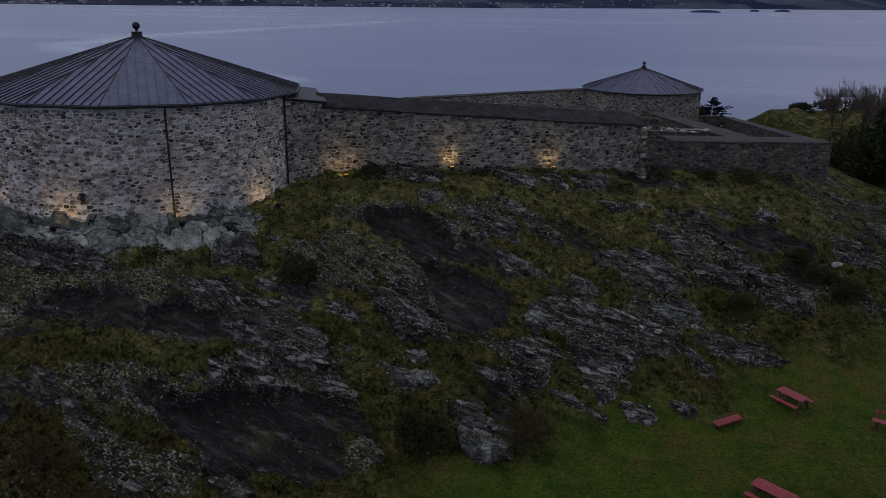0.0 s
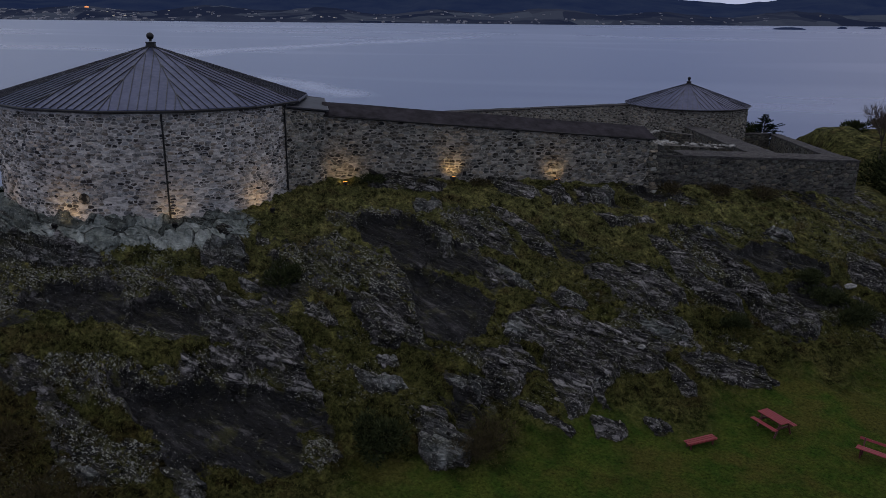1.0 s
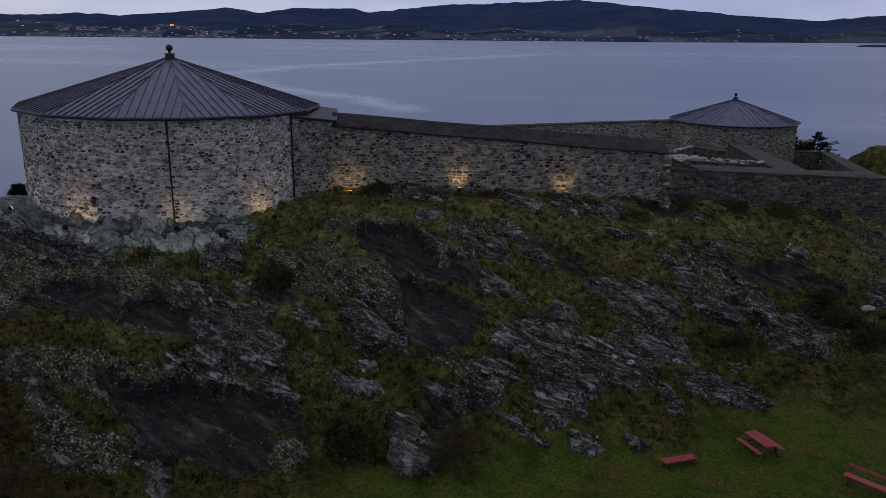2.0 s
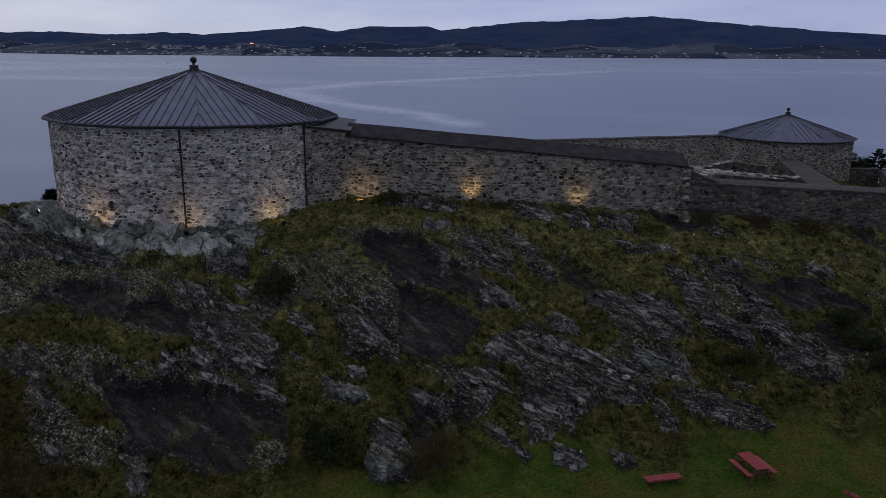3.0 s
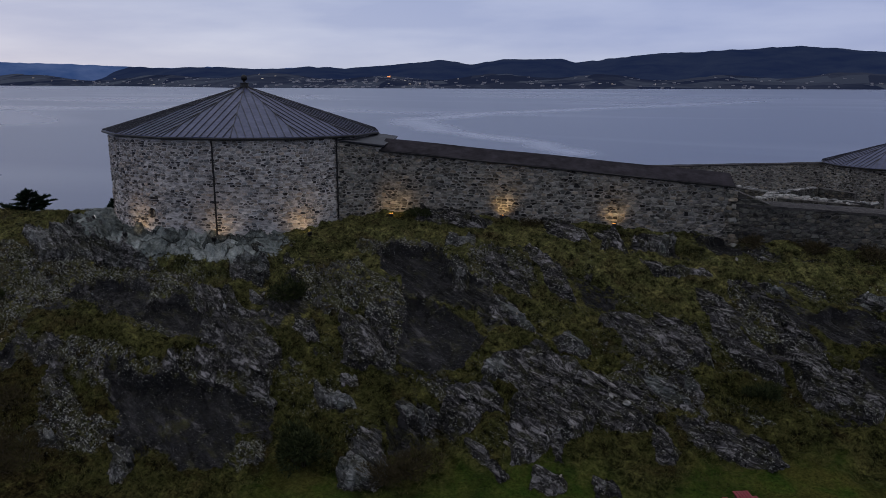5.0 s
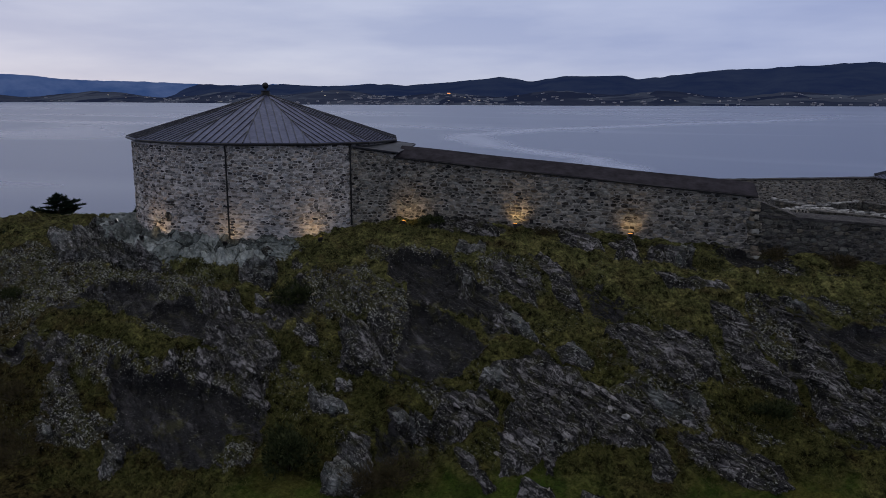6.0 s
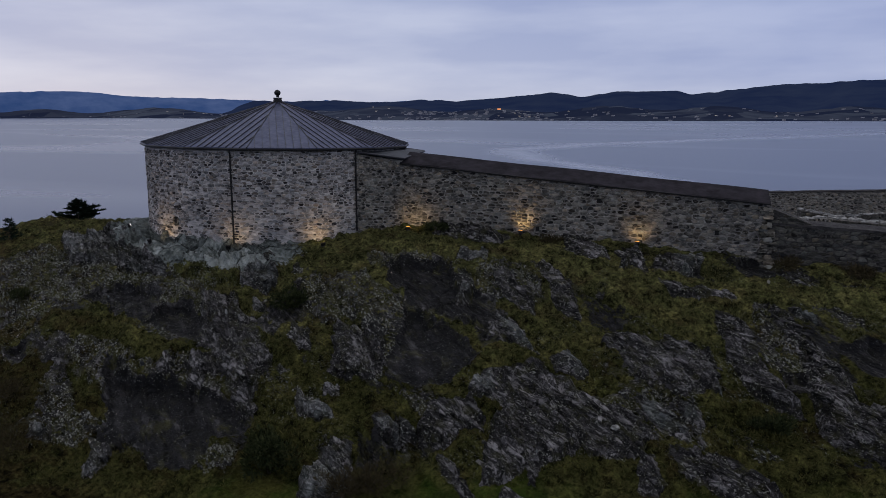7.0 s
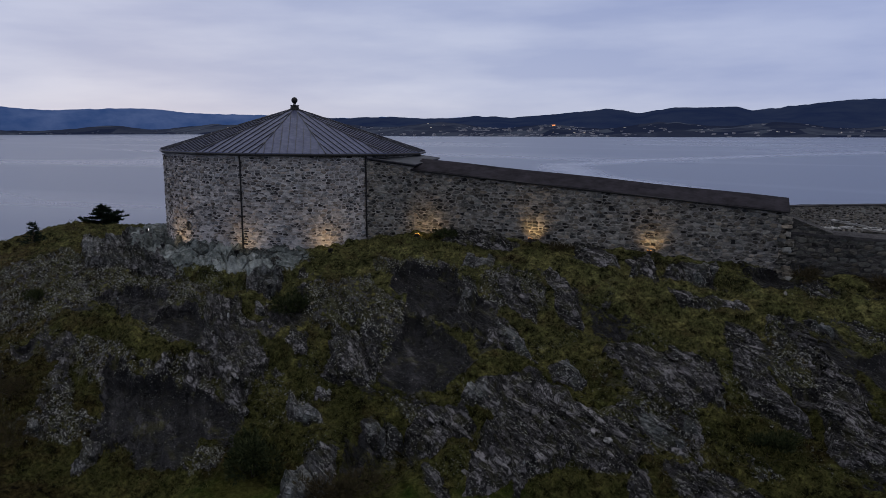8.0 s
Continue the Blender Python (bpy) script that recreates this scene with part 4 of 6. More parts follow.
# ---------------- rubble masonry ----------------
def rubble_cells(width, height, cw, ch, seed):
    """Irregular stones that fill a strip: convex cells round jittered points, weighted so that sizes differ."""
    rnd = random.Random(seed)
    rows = max(2, round(height / ch))
    rise = height / rows
    pts = []
    for j in range(-1, rows + 1):
        count = max(3, round(width / cw)) + 2
        step = width / (count - 2)
        shift = rnd.uniform(-0.5, 0.5)
        pts.append([((k - 0.5 + shift + rnd.uniform(-0.36, 0.36)) * step, (j + 0.5 + rnd.uniform(-0.30, 0.30)) * rise, rnd.uniform(-1, 1)) for k in range(count)])
    aspect = cw / ch
    cells = []
    for j in range(1, rows + 1):
        row = pts[j]
        for k in range(len(row)):
            u, v, w = row[k]
            if not 0 <= u <= width:
                continue
            poly = [(u - 1.5 * cw, v - 1.5 * ch), (u + 1.5 * cw, v - 1.5 * ch), (u + 1.5 * cw, v + 1.5 * ch), (u - 1.5 * cw, v + 1.5 * ch)]
            for jj in (j - 1, j, j + 1):
                other = pts[jj]
                for kk in range(max(0, k - 3), min(len(other), k + 4)):
                    if jj == j and kk == k:
                        continue
                    a, b, c = other[kk]
                    du, dv = (a - u), (b - v) * aspect
                    if abs(du) > 2.6 * cw:
                        continue
                    ln = du * du + dv * dv
                    f = 0.5 + 0.13 * (w - c) * (cw * cw / max(ln, 0.2 * cw * cw))
                    pu, pv = u + (a - u) * f, v + (b - v) * f
                    nu, nv = du, dv * aspect
                    out, m = [], len(poly)
                    dist = [(p[0] - pu) * nu + (p[1] - pv) * nv for p in poly]
                    for i in range(m):
                        p, q, dp, dq = poly[i], poly[(i + 1) % m], dist[i], dist[(i + 1) % m]
                        if dp <= 0:
                            out.append(p)
                        if (dp < 0 < dq) or (dq < 0 < dp):
                            t = dp / (dp - dq)
                            out.append((p[0] + (q[0] - p[0]) * t, p[1] + (q[1] - p[1]) * t))
                    poly = out
                    if len(poly) < 3:
                        break
                if len(poly) < 3:
                    break
            if len(poly) >= 3:
                cells.append([(min(max(p[0], 0), width), min(max(p[1], 0), height)) for p in poly])
    return cells


def stone_shape(poly, rnd, gap, proud):
    """Rounds a cell's corners and gives it a belly: points (u, v, depth) and faces."""
    n = len(poly)
    cu, cv = sum(p[0] for p in poly) / n, sum(p[1] for p in poly) / n
    size = min(max(p[0] for p in poly) - min(p[0] for p in poly), max(p[1] for p in poly) - min(p[1] for p in poly))
    if size < 2.4 * gap:
        return None
    k = 1 - 2 * gap / size
    ring = []
    for i in range(n):
        p, q = poly[i], poly[(i + 1) % n]
        if abs(p[0] - q[0]) + abs(p[1] - q[1]) < 0.02:
            continue
        for f in (0.12, 0.88):
            ring.append((cu + (p[0] + (q[0] - p[0]) * f - cu) * k * rnd.uniform(0.91, 1.05), cv + (p[1] + (q[1] - p[1]) * f - cv) * k * rnd.uniform(0.90, 1.05)))
    m = len(ring)
    if m < 5:
        return None
    tu, tv = rnd.uniform(-0.12, 0.12), rnd.uniform(-0.12, 0.12)
    verts = [(u, v, -0.05) for u, v in ring]
    verts += [(cu + (u - cu) * 0.86, cv + (v - cv) * 0.84, proud + (u - cu) * tu + (v - cv) * tv) for u, v in ring]
    verts.append((cu, cv, proud * 1.25 + 0.006))
    faces = [(i, (i + 1) % m, m + (i + 1) % m, m + i) for i in range(m)] + [(m + i, m + (i + 1) % m, 2 * m) for i in range(m)]
    return verts, faces, (cu, cv)


def lay_stones(cells, place, parent, mat_each, mat_joined, chosen, seed, gap=0.018, limit=300, covered=lambda u, v: 0.06, label="irregular grey field stones in lime mortar"):
    """place(u, v, depth): a point of the wall. Stones of the chosen stretch become parts, the others one joined part."""
    rnd = random.Random(seed)
    verts, faces, count = [], [], 0
    for poly in cells:
        proud = rnd.choice((0.01, 0.02, 0.03, 0.045, 0.06))
        made = stone_shape(poly, rnd, gap, proud)
        if not made or rnd.random() < covered(*made[2]):
            continue
        vs, fs, (cu, cv) = made
        pts = [place(*v) for v in vs]
        if any(p is None for p in pts):
            continue
        if chosen and count < limit and chosen(cu, cv):
            count += 1
            o = pts[-1]
            me = mesh_of("stone", [(p[0] - o[0], p[1] - o[1], p[2] - o[2]) for p in pts], fs, mat_each)
            ob = part_mesh("stone", me, parent)
            ob.location = o
        else:
            i = len(verts)
            verts += pts
            faces += [tuple(i + a for a in f) for f in fs]
    part_mesh("rubble", mesh_of("rubble", verts, faces, mat_joined), parent, label, "stuff")


# ---------------- the towers ----------------
def cone_roof(tower, cx, cy, eave_r, eave_z, top_z, sides, turn, seams, slant=0.0):
    """A many-sided sheet roof: a panel to each side, seams that run parallel down each panel, caps on the hips."""
    roof = new("roof")
    roof.parent = tower
    roof.empty_display_size = 0.2
    tagged(roof, "low conical roof of dark grey standing-seam metal")
    apex = Vector((cx, cy, top_z))
    corners = [Vector((cx + eave_r * math.cos(turn + 2 * math.pi * (k + 0.5) / sides), cy + eave_r * math.sin(turn + 2 * math.pi * (k + 0.5) / sides), eave_z)) for k in range(sides)]
    for p in corners:
        p.z += slant * (p.x - cx + p.y - cy)
    for k in range(sides):
        a, b = corners[k - 1], corners[k]
        nrm = (b - a).cross(apex - a).normalized()
        if nrm.z < 0:
            nrm = -nrm
        bm = bmesh.new()
        hi = [bm.verts.new(p) for p in (a, b, apex)]
        lo = [bm.verts.new(p - Vector((0, 0, 0.09))) for p in (a, b, apex)]
        bm.faces.new(hi)
        bm.faces.new(lo[::-1])
        bm.faces.new((lo[0], lo[1], hi[1], hi[0]))
        bmesh.ops.recalc_face_normals(bm, faces=bm.faces)
        part("roof_panel", bm, M_ROOF, roof)
        mid = (a + b) / 2
        for s in range(1, seams):
            f = s / seams
            foot = a.lerp(b, f)
            # the seam climbs along the fall line until it meets the hip
            rise = 1 - abs(2 * f - 1)
            head = foot + (apex - mid) * rise
            bm = bmesh.new()
            d = head - foot
            side = (b - a).normalized() * 0.016
            up = nrm * 0.05
            q = [foot - side, foot + side, head + side, head - side]
            w = [bm.verts.new(p) for p in q] + [bm.verts.new(p + up) for p in q]
            for fc in ((4, 5, 6, 7), (0, 1, 5, 4), (1, 2, 6, 5), (2, 3, 7, 6), (3, 0, 4, 7)):
                bm.faces.new([w[i] for i in fc])
            bmesh.ops.recalc_face_normals(bm, faces=bm.faces)
            part("seam", bm, M_SEAM, roof)
        bm = bmesh.new()
        rod(bm, b + Vector((0, 0, 0.02)), apex + Vector((0, 0, 0.02)), 0.035, 0.03, 6)
        part("hip_cap", bm, M_SEAM, roof)
        bm = bmesh.new()
        rod(bm, a + Vector((0, 0, -0.10)), b + Vector((0, 0, -0.10)), 0.075, 0.075, 6)
        part("gutter", bm, M_IRON, roof)
    finial = new("finial")
    finial.parent = tower
    finial.location = apex
    tagged(finial, "dark metal ball finial")
    bm = bmesh.new()
    rod(bm, (0, 0, -0.15), (0, 0, 0.16), 0.34, 0.28, 10)
    rod(bm, (0, 0, 0.16), (0, 0, 0.22), 0.32, 0.32, 10)
    part("collar", bm, M_IRON, finial)
    bm = bmesh.new()
    rod(bm, (0, 0, 0.24), (0, 0, 0.40), 0.11, 0.07, 8)
    part("neck", bm, M_IRON, finial)
    bm = bmesh.new()
    bmesh.ops.create_uvsphere(bm, u_segments=16, v_segments=10, radius=0.22, matrix=Matrix.Translation((0, 0, 0.56)))
    part("ball", bm, M_IRON, finial, smooth=True)


def drum(cx, cy, r, z0, z1, n=96):
    bm = bmesh.new()
    rows = []
    for z in np.linspace(z0, z1, 14):
        rows.append([bm.verts.new((cx + (r + 0.03 * noise.noise(Vector((a * 9, z, 0)))) * math.cos(a), cy + (r + 0.03 * noise.noise(Vector((a * 9, z, 0)))) * math.sin(a), z)) for a in (2 * math.pi * k / n for k in range(n))])
    for lo, hi in zip(rows, rows[1:]):
        for k in range(n):
            bm.faces.new((lo[k], lo[(k + 1) % n], hi[(k + 1) % n], hi[k]))
    bm.faces.new(rows[-1])
    bm.faces.new(rows[0][::-1])
    return bm


def downpipe(tower, deg, z0, z1):
    a = radians(deg)
    c, s = math.cos(a), math.sin(a)
    at = lambda r, z: (TX + r * c, TY + r * s, z)
    bm = bmesh.new()
    rod(bm, at(TR + 0.11, z0), at(TR + 0.11, z1 - 0.25), 0.05, 0.05, 8)
    rod(bm, at(TR + 0.11, z1 - 0.25), at(TR + 0.20, z1), 0.05, 0.05, 8)
    pipe = part("downpipe", bm, M_IRON, tower, "black iron downpipe")
    for z in np.linspace(z0 + 0.6, z1 - 0.6, 4):
        bm = bmesh.new()
        box(bm, (0.16, 0.14, 0.05), at(TR + 0.09, z), (0, 0, deg))
        part("bracket", bm, M_IRON, pipe)


def round_tower():
    tower = thing("round_tower", "round rubble-stone tower with a low conical metal roof on bare rock", "tower")
    wall = part("tower_wall", drum(TX, TY, TR, 6.5, T_EAVE + 0.03), M_MORTAR, tower, "pale lime-mortared rubble wall")
    a0, a1 = radians(-175), radians(35)
    width, z0, z1 = (a1 - a0) * TR, 7.4, T_EAVE - 0.06

    def place(u, v, d):
        a = a0 + u / TR
        return (TX + (TR + d) * math.cos(a), TY + (TR + d) * math.sin(a), z0 + v)

    lo, hi = (radians(-70) - a0) * TR, (radians(-45) - a0) * TR
    lay_stones(rubble_cells(width, z1 - z0, 0.30, 0.155, 11), place, wall, M_STONE, M_STONE_J, lambda u, v: lo < u < hi, 12, 0.011, covered=lambda u, v: 0.40 - 0.06 * v)
    cone_roof(tower, TX, TY, 9.33, T_EAVE + 0.12, T_TOP, 14, radians(-69.1), 9, -0.010)
    downpipe(tower, -63.3, 8.6, T_EAVE - 0.05)
    downpipe(tower, -13.3, 9.2, T_EAVE - 0.05)
    for deg, z in ((-91, 9.95), (-3, 9.95)):
        loop_hole(tower, TX, TY, TR, deg, z)


def loop_hole(tower, cx, cy, r, deg, z):
    a = radians(deg)
    bm = bmesh.new()
    m = Matrix.Translation((cx + (r + 0.06) * math.cos(a), cy + (r + 0.06) * math.sin(a), z)) @ Matrix.Rotation(a, 4, "Z") @ Matrix.Rotation(radians(90), 4, "Y")
    # flat disc on the wall; its near-black colour is the opening's shade
    bmesh.ops.create_cone(bm, cap_ends=True, segments=12, radius1=0.15, radius2=0.13, depth=0.02, matrix=m)
    hole = part("loop_hole", bm, M_HOLE_SHADE, tower, "near-black disc painted as the shade of a round wall opening")
    bm = bmesh.new()
    for k in range(10):
        b0, b1 = 2 * math.pi * k / 10, 2 * math.pi * (k + 0.85) / 10
        p = [m @ Vector((rr * math.cos(b), rr * math.sin(b), zz)) for zz in (-0.03, 0.03) for rr, b in ((0.16, b0), (0.30, b0), (0.30, b1), (0.16, b1))]
        w = [bm.verts.new(q) for q in p]
        for fc in ((0, 1, 2, 3), (4, 5, 6, 7), (0, 1, 5, 4), (1, 2, 6, 5), (2, 3, 7, 6), (3, 0, 4, 7)):
            bm.faces.new([w[i] for i in fc])
    bmesh.ops.recalc_face_normals(bm, faces=bm.faces)
    part("stone_surround", bm, M_WSTONE_J, hole)


def small_tower():
    tower = thing("round_tower", "smaller round rubble tower with a conical metal roof across the courtyard", "tower")
    wall = part("tower_wall", drum(SX, SY, SR, 2.5, 8.55, 64), M_WMORTAR, tower)
    a0, a1 = radians(-190), radians(20)
    place = lambda u, v, d: (SX + (SR + d * 1.6) * math.cos(a0 + u / SR), SY + (SR + d * 1.6) * math.sin(a0 + u / SR), 3.4 + v)
    lay_stones(rubble_cells((a1 - a0) * SR, 5.1, 0.42, 0.21, 21), place, wall, M_WSTONE, M_WSTONE_J, None, 22, 0.03)
    cone_roof(tower, SX, SY, 7.95, 8.62, 11.25, 14, radians(-75), 6)


round_tower()
small_tower()


# ---------------- curtain walls ----------------
def at_wall(u, w, z):
    """u metres along the outer face, w metres behind it."""
    p = WALL0 + ALONG * u - OUT * w
    return (p.x, p.y, z)


def wall_hole(parent, u, z, w=0.22, h=0.26):
    bm = bmesh.new()
    # plate on the wall face, near black for the shade of an opening
    box(bm, (w, 0.03, h), at_wall(u, -0.055, z), (0, 0, math.degrees(math.atan2(ALONG.y, ALONG.x))), 0.02)
    hole = part("wall_hole", bm, M_HOLE_SHADE, parent, "near-black plate painted as the shade of a small opening")
    bm = bmesh.new()
    box(bm, (w + 0.35, 0.10, 0.12), at_wall(u, -0.05, z + h / 2 + 0.06), (0, 0, math.degrees(math.atan2(ALONG.y, ALONG.x))), 0.02)
    part("lintel", bm, M_WSTONE_J, hole)


def curtain_wall():
    wall = thing("curtain_wall", "long rubble-stone curtain wall under a sloping dark felt roof", "wall")
    top = lambda u: 13.46 - 0.087 * u
    bm = bmesh.new()
    foot = [at_wall(u, w, 0)[:2] for u, w in ((0, 0.0), (22.0, 0.0), (22.0, 2.9), (0, 2.9))]
    prism(bm, foot, 6.0, [top(0), top(22), top(22), top(0)])
    core = part("masonry", bm, M_WMORTAR, wall)

    def place(u, v, d):
        z = 7.6 + v
        if z > top(u) - 0.02:
            z = top(u) - 0.02
        return at_wall(u, -d, z)

    cells = [c for c in rubble_cells(22.0, 5.9, 0.36, 0.19, 31) if min(p[1] for p in c) + 7.6 < top(c[0][0]) - 0.1]
    lay_stones(cells, place, core, M_WSTONE, M_WSTONE_J, lambda u, v: 4.0 < u < 9.0 and v > 1.0, 32, 0.013, covered=lambda u, v: 0.22 - 0.05 * v)
    # roof: outer slope up to a ridge, and a slope to the yard
    for name, w0, w1, lift0, lift1 in (("roof_slope", -0.16, 1.8, 0.03, 0.62), ("roof_slope", 1.8, 3.1, 0.62, 0.2)):
        bm = bmesh.new()
        n = 12
        grid = []
        for k in range(n + 1):
            u = -0.1 + 22.3 * k / n
            sag = 0.02 * math.sin(k * 1.3)
            grid.append([bm.verts.new(at_wall(u, w, top(u) + l + sag - t)) for w, l, t in ((w0, lift0, 0), (w1, lift1, 0), (w1, lift1, 0.10), (w0, lift0, 0.10))])
        for a, b in zip(grid, grid[1:]):
            for i in range(4):
                bm.faces.new((a[i], b[i], b[(i + 1) % 4], a[(i + 1) % 4]))
        bm.faces.new(grid[0])
        bm.faces.new(grid[-1][::-1])
        bmesh.ops.recalc_face_normals(bm, faces=bm.faces)
        part(name, bm, M_FELT, wall, "dark felt roof slope")
    bm = bmesh.new()
    rod(bm, at_wall(-0.1, -0.15, top(0) - 0.03), at_wall(22.2, -0.15, top(22.2) - 0.03), 0.055, 0.055, 6)
    part("eave_board", bm, M_IRON, wall)
    for u, z in ((8.9, 9.55), (19.4, 9.75), (12.6, 11.4), (15.0, 10.4), (3.2, 9.4)):
        wall_hole(wall, u, z)


def joining_wall():
    """The short piece between tower and curtain wall, under a tilted metal sheet."""
    block = thing("joining_wall", "short rubble wall between tower and curtain wall under a metal lean-to roof", "wall")
    foot = [(-9.25, 44.9), (-7.2, 47.35), (-8.3, 51.2), (-12.5, 50.0)]
    bm = bmesh.new()
    prism(bm, foot, 6.5, [14.12, 13.62, 13.9, 14.3])
    core = part("masonry", bm, M_WMORTAR, block)
    a, b = Vector((-9.25, 44.9, 0)), Vector((-7.2, 47.35, 0))
    d = (b - a).normalized()
    nrm = Vector((d.y, -d.x, 0))
    length = (b - a).length

    def place(u, v, dd):
        z = min(8.2 + v, 14.1 - 0.5 * u / length - 0.04)
        p = a + d * u + nrm * dd
        return (p.x, p.y, z)

    lay_stones(rubble_cells(length, 5.9, 0.32, 0.18, 41), place, core, M_WSTONE, M_WSTONE_J, lambda u, v: True, 42, 0.018, 60)
    bm = bmesh.new()
    q = [Vector(p) for p in ((-9.3, 44.75, 14.30), (-6.95, 47.25, 13.78), (-8.25, 51.45, 14.06), (-11.6, 50.4, 14.5))]
    hi, lo = [bm.verts.new(p) for p in q], [bm.verts.new(p - Vector((0, 0, 0.10))) for p in q]
    bm.faces.new(hi)
    bm.faces.new(lo[::-1])
    for i in range(4):
        bm.faces.new((lo[i], lo[(i + 1) % 4], hi[(i + 1) % 4], hi[i]))
    bmesh.ops.recalc_face_normals(bm, faces=bm.faces)
    part("lean_to_roof", bm, M_LEAN, block, "grey metal sheet roof")
    bm = bmesh.new()
    for p, r in zip(q, q[1:] + q[:1]):
        rod(bm, p - Vector((0, 0, 0.02)), r - Vector((0, 0, 0.02)), 0.045, 0.045, 6)
    part("roof_edge", bm, M_SEAM, block)


def topped_wall(name, label, a, b, za, zb, foot_z, thick, seed, cw=0.5, ch=0.3, cap=True, stones=0, mats=None):
    """A free wall from a to b: its visible face on the right-hand side of the way, thickness to the left; a flat worn cap."""
    wall = thing(name, label, "wall")
    a, b = Vector((*a, 0)), Vector((*b, 0))
    d = (b - a).normalized()
    nrm = Vector((d.y, -d.x, 0))
    length = (b - a).length
    foot = [p[:2] for p in (a, b, b - nrm * thick, a - nrm * thick)]
    bm = bmesh.new()
    prism(bm, foot, foot_z - 1.5, [za - 0.02, zb - 0.02, zb - 0.02, za - 0.02])
    core = part("masonry", bm, (mats or (M_WSTONE, M_WSTONE_J, M_WMORTAR))[2], wall)
    top = lambda u: za + (zb - za) * u / length

    def place(u, v, dd):
        p = a + d * u + nrm * dd
        return (p.x, p.y, min(foot_z + v, top(u) - 0.03))

    cells = [c for c in rubble_cells(length, max(za, zb) - foot_z, cw, ch, seed) if min(p[1] for p in c) + foot_z < top(c[0][0]) - 0.08]
    e, j = (mats or (M_WSTONE, M_WSTONE_J))[:2]
    lay_stones(cells, place, core, e, j, (lambda u, v: True) if stones else None, seed + 1, 0.025, stones)
    if cap:
        bm = bmesh.new()
        n = max(4, int(length / 0.9))
        rnd = random.Random(seed)
        rows = []
        for k in range(n + 1):
            u = length * k / n
            p = a + d * u
            rows.append([bm.verts.new((q.x, q.y, top(u) + zz + rnd.uniform(-0.03, 0.03))) for q, zz in ((p + nrm * 0.08, -0.06), (p + nrm * 0.08, 0.07), (p - nrm * thick / 2, 0.12), (p - nrm * (thick + 0.06), 0.07), (p - nrm * (thick + 0.06), -0.06))])
        for r0, r1 in zip(rows, rows[1:]):
            for i in range(4):
                bm.faces.new((r0[i], r1[i], r1[i + 1], r0[i + 1]))
        bm.faces.new(rows[0])
        bm.faces.new(rows[-1][::-1])
        bmesh.ops.recalc_face_normals(bm, faces=bm.faces)
        part("wall_cap", bm, M_CAP, wall, "flat grey stone capping")
    return wall


curtain_wall()
joining_wall()
DARK_COURSE = (M_DSTONE, M_DSTONE_J, M_DMORTAR)
E1, E2 = at_wall(22.05, 0.02, 0)[:2], at_wall(38.35, 0.02, 0)[:2]
topped_wall("curtain_wall", "low dark rubble-stone wall with a flat worn top", E1, E2, 10.40, 9.58, 6.0, 2.4, 51, 0.42, 0.24, True, 300, DARK_COURSE)
F1, F2 = at_wall(22.06, 0.06, 0)[:2], at_wall(24.4, 0.06, 0)[:2]
topped_wall("broken_wall_end", "ragged rubble end of the high wall stepping down", F1, F2, 11.35, 10.45, 9.4, 1.6, 57, 0.46, 0.28, False, 0, DARK_COURSE)
topped_wall("inner_wall", "inner stone wall with a broad flat top falling away", (25.7, 104.0), (22.6, 58.6), 6.0, 9.62, 4.0, 2.1, 61, 0.6, 0.34, True, 0, DARK_COURSE)
topped_wall("side_wall", "long outer side wall with a flat top", (37.7, 105.0), (28.2, 60.6), 4.9, 9.45, 1.0, 1.2, 71, 0.5, 0.28, True, 0, DARK_COURSE)
topped_wall("back_wall", "low dark wall between the small tower and the side wall", (33.2, 104.0), (37.6, 105.2), 5.0, 4.9, 1.0, 1.0, 75, 0.5, 0.28, True, 0, DARK_COURSE)
topped_wall("far_wall", "far courtyard wall of grey rubble", (-6.0, 109.6), (19.2, 105.4), 6.25, 8.3, 2.5, 2.0, 81, 0.44, 0.20)
topped_wall("far_wall", "dark end of the far courtyard wall", (19.2, 105.3), (22.5, 101.6), 8.3, 8.25, 3.0, 2.0, 85, 0.40, 0.20)


def toothing():
    """Rough end stones where the high wall breaks off over the low one."""
    rnd = random.Random(44)
    end = thing("broken_wall_end", "rough toothed stones where the high wall breaks off", "wall")
    for k in range(64):
        z = 7.2 + 4.0 * rnd.random()
        reach = 0.35 + 0.25 * max(0.0, 11.0 - z) * 0.5
        p = at_wall(22.05 + rnd.uniform(-0.3, 0.4) * reach * 1.6, rnd.uniform(-0.09, -0.02), z)
        bm = box(bmesh.new(), (rnd.uniform(0.25, 0.55), 0.22, rnd.uniform(0.14, 0.30)), p, (rnd.uniform(-6, 6), rnd.uniform(-12, 12), 16.7 + rnd.uniform(-8, 8)), 0.05)
        for v in bm.verts:
            v.co += Vector((rnd.uniform(-0.03, 0.03), rnd.uniform(-0.03, 0.03), rnd.uniform(-0.03, 0.03)))
        part("stone", bm, M_WSTONE if k % 3 else M_DSTONE, end)


toothing()


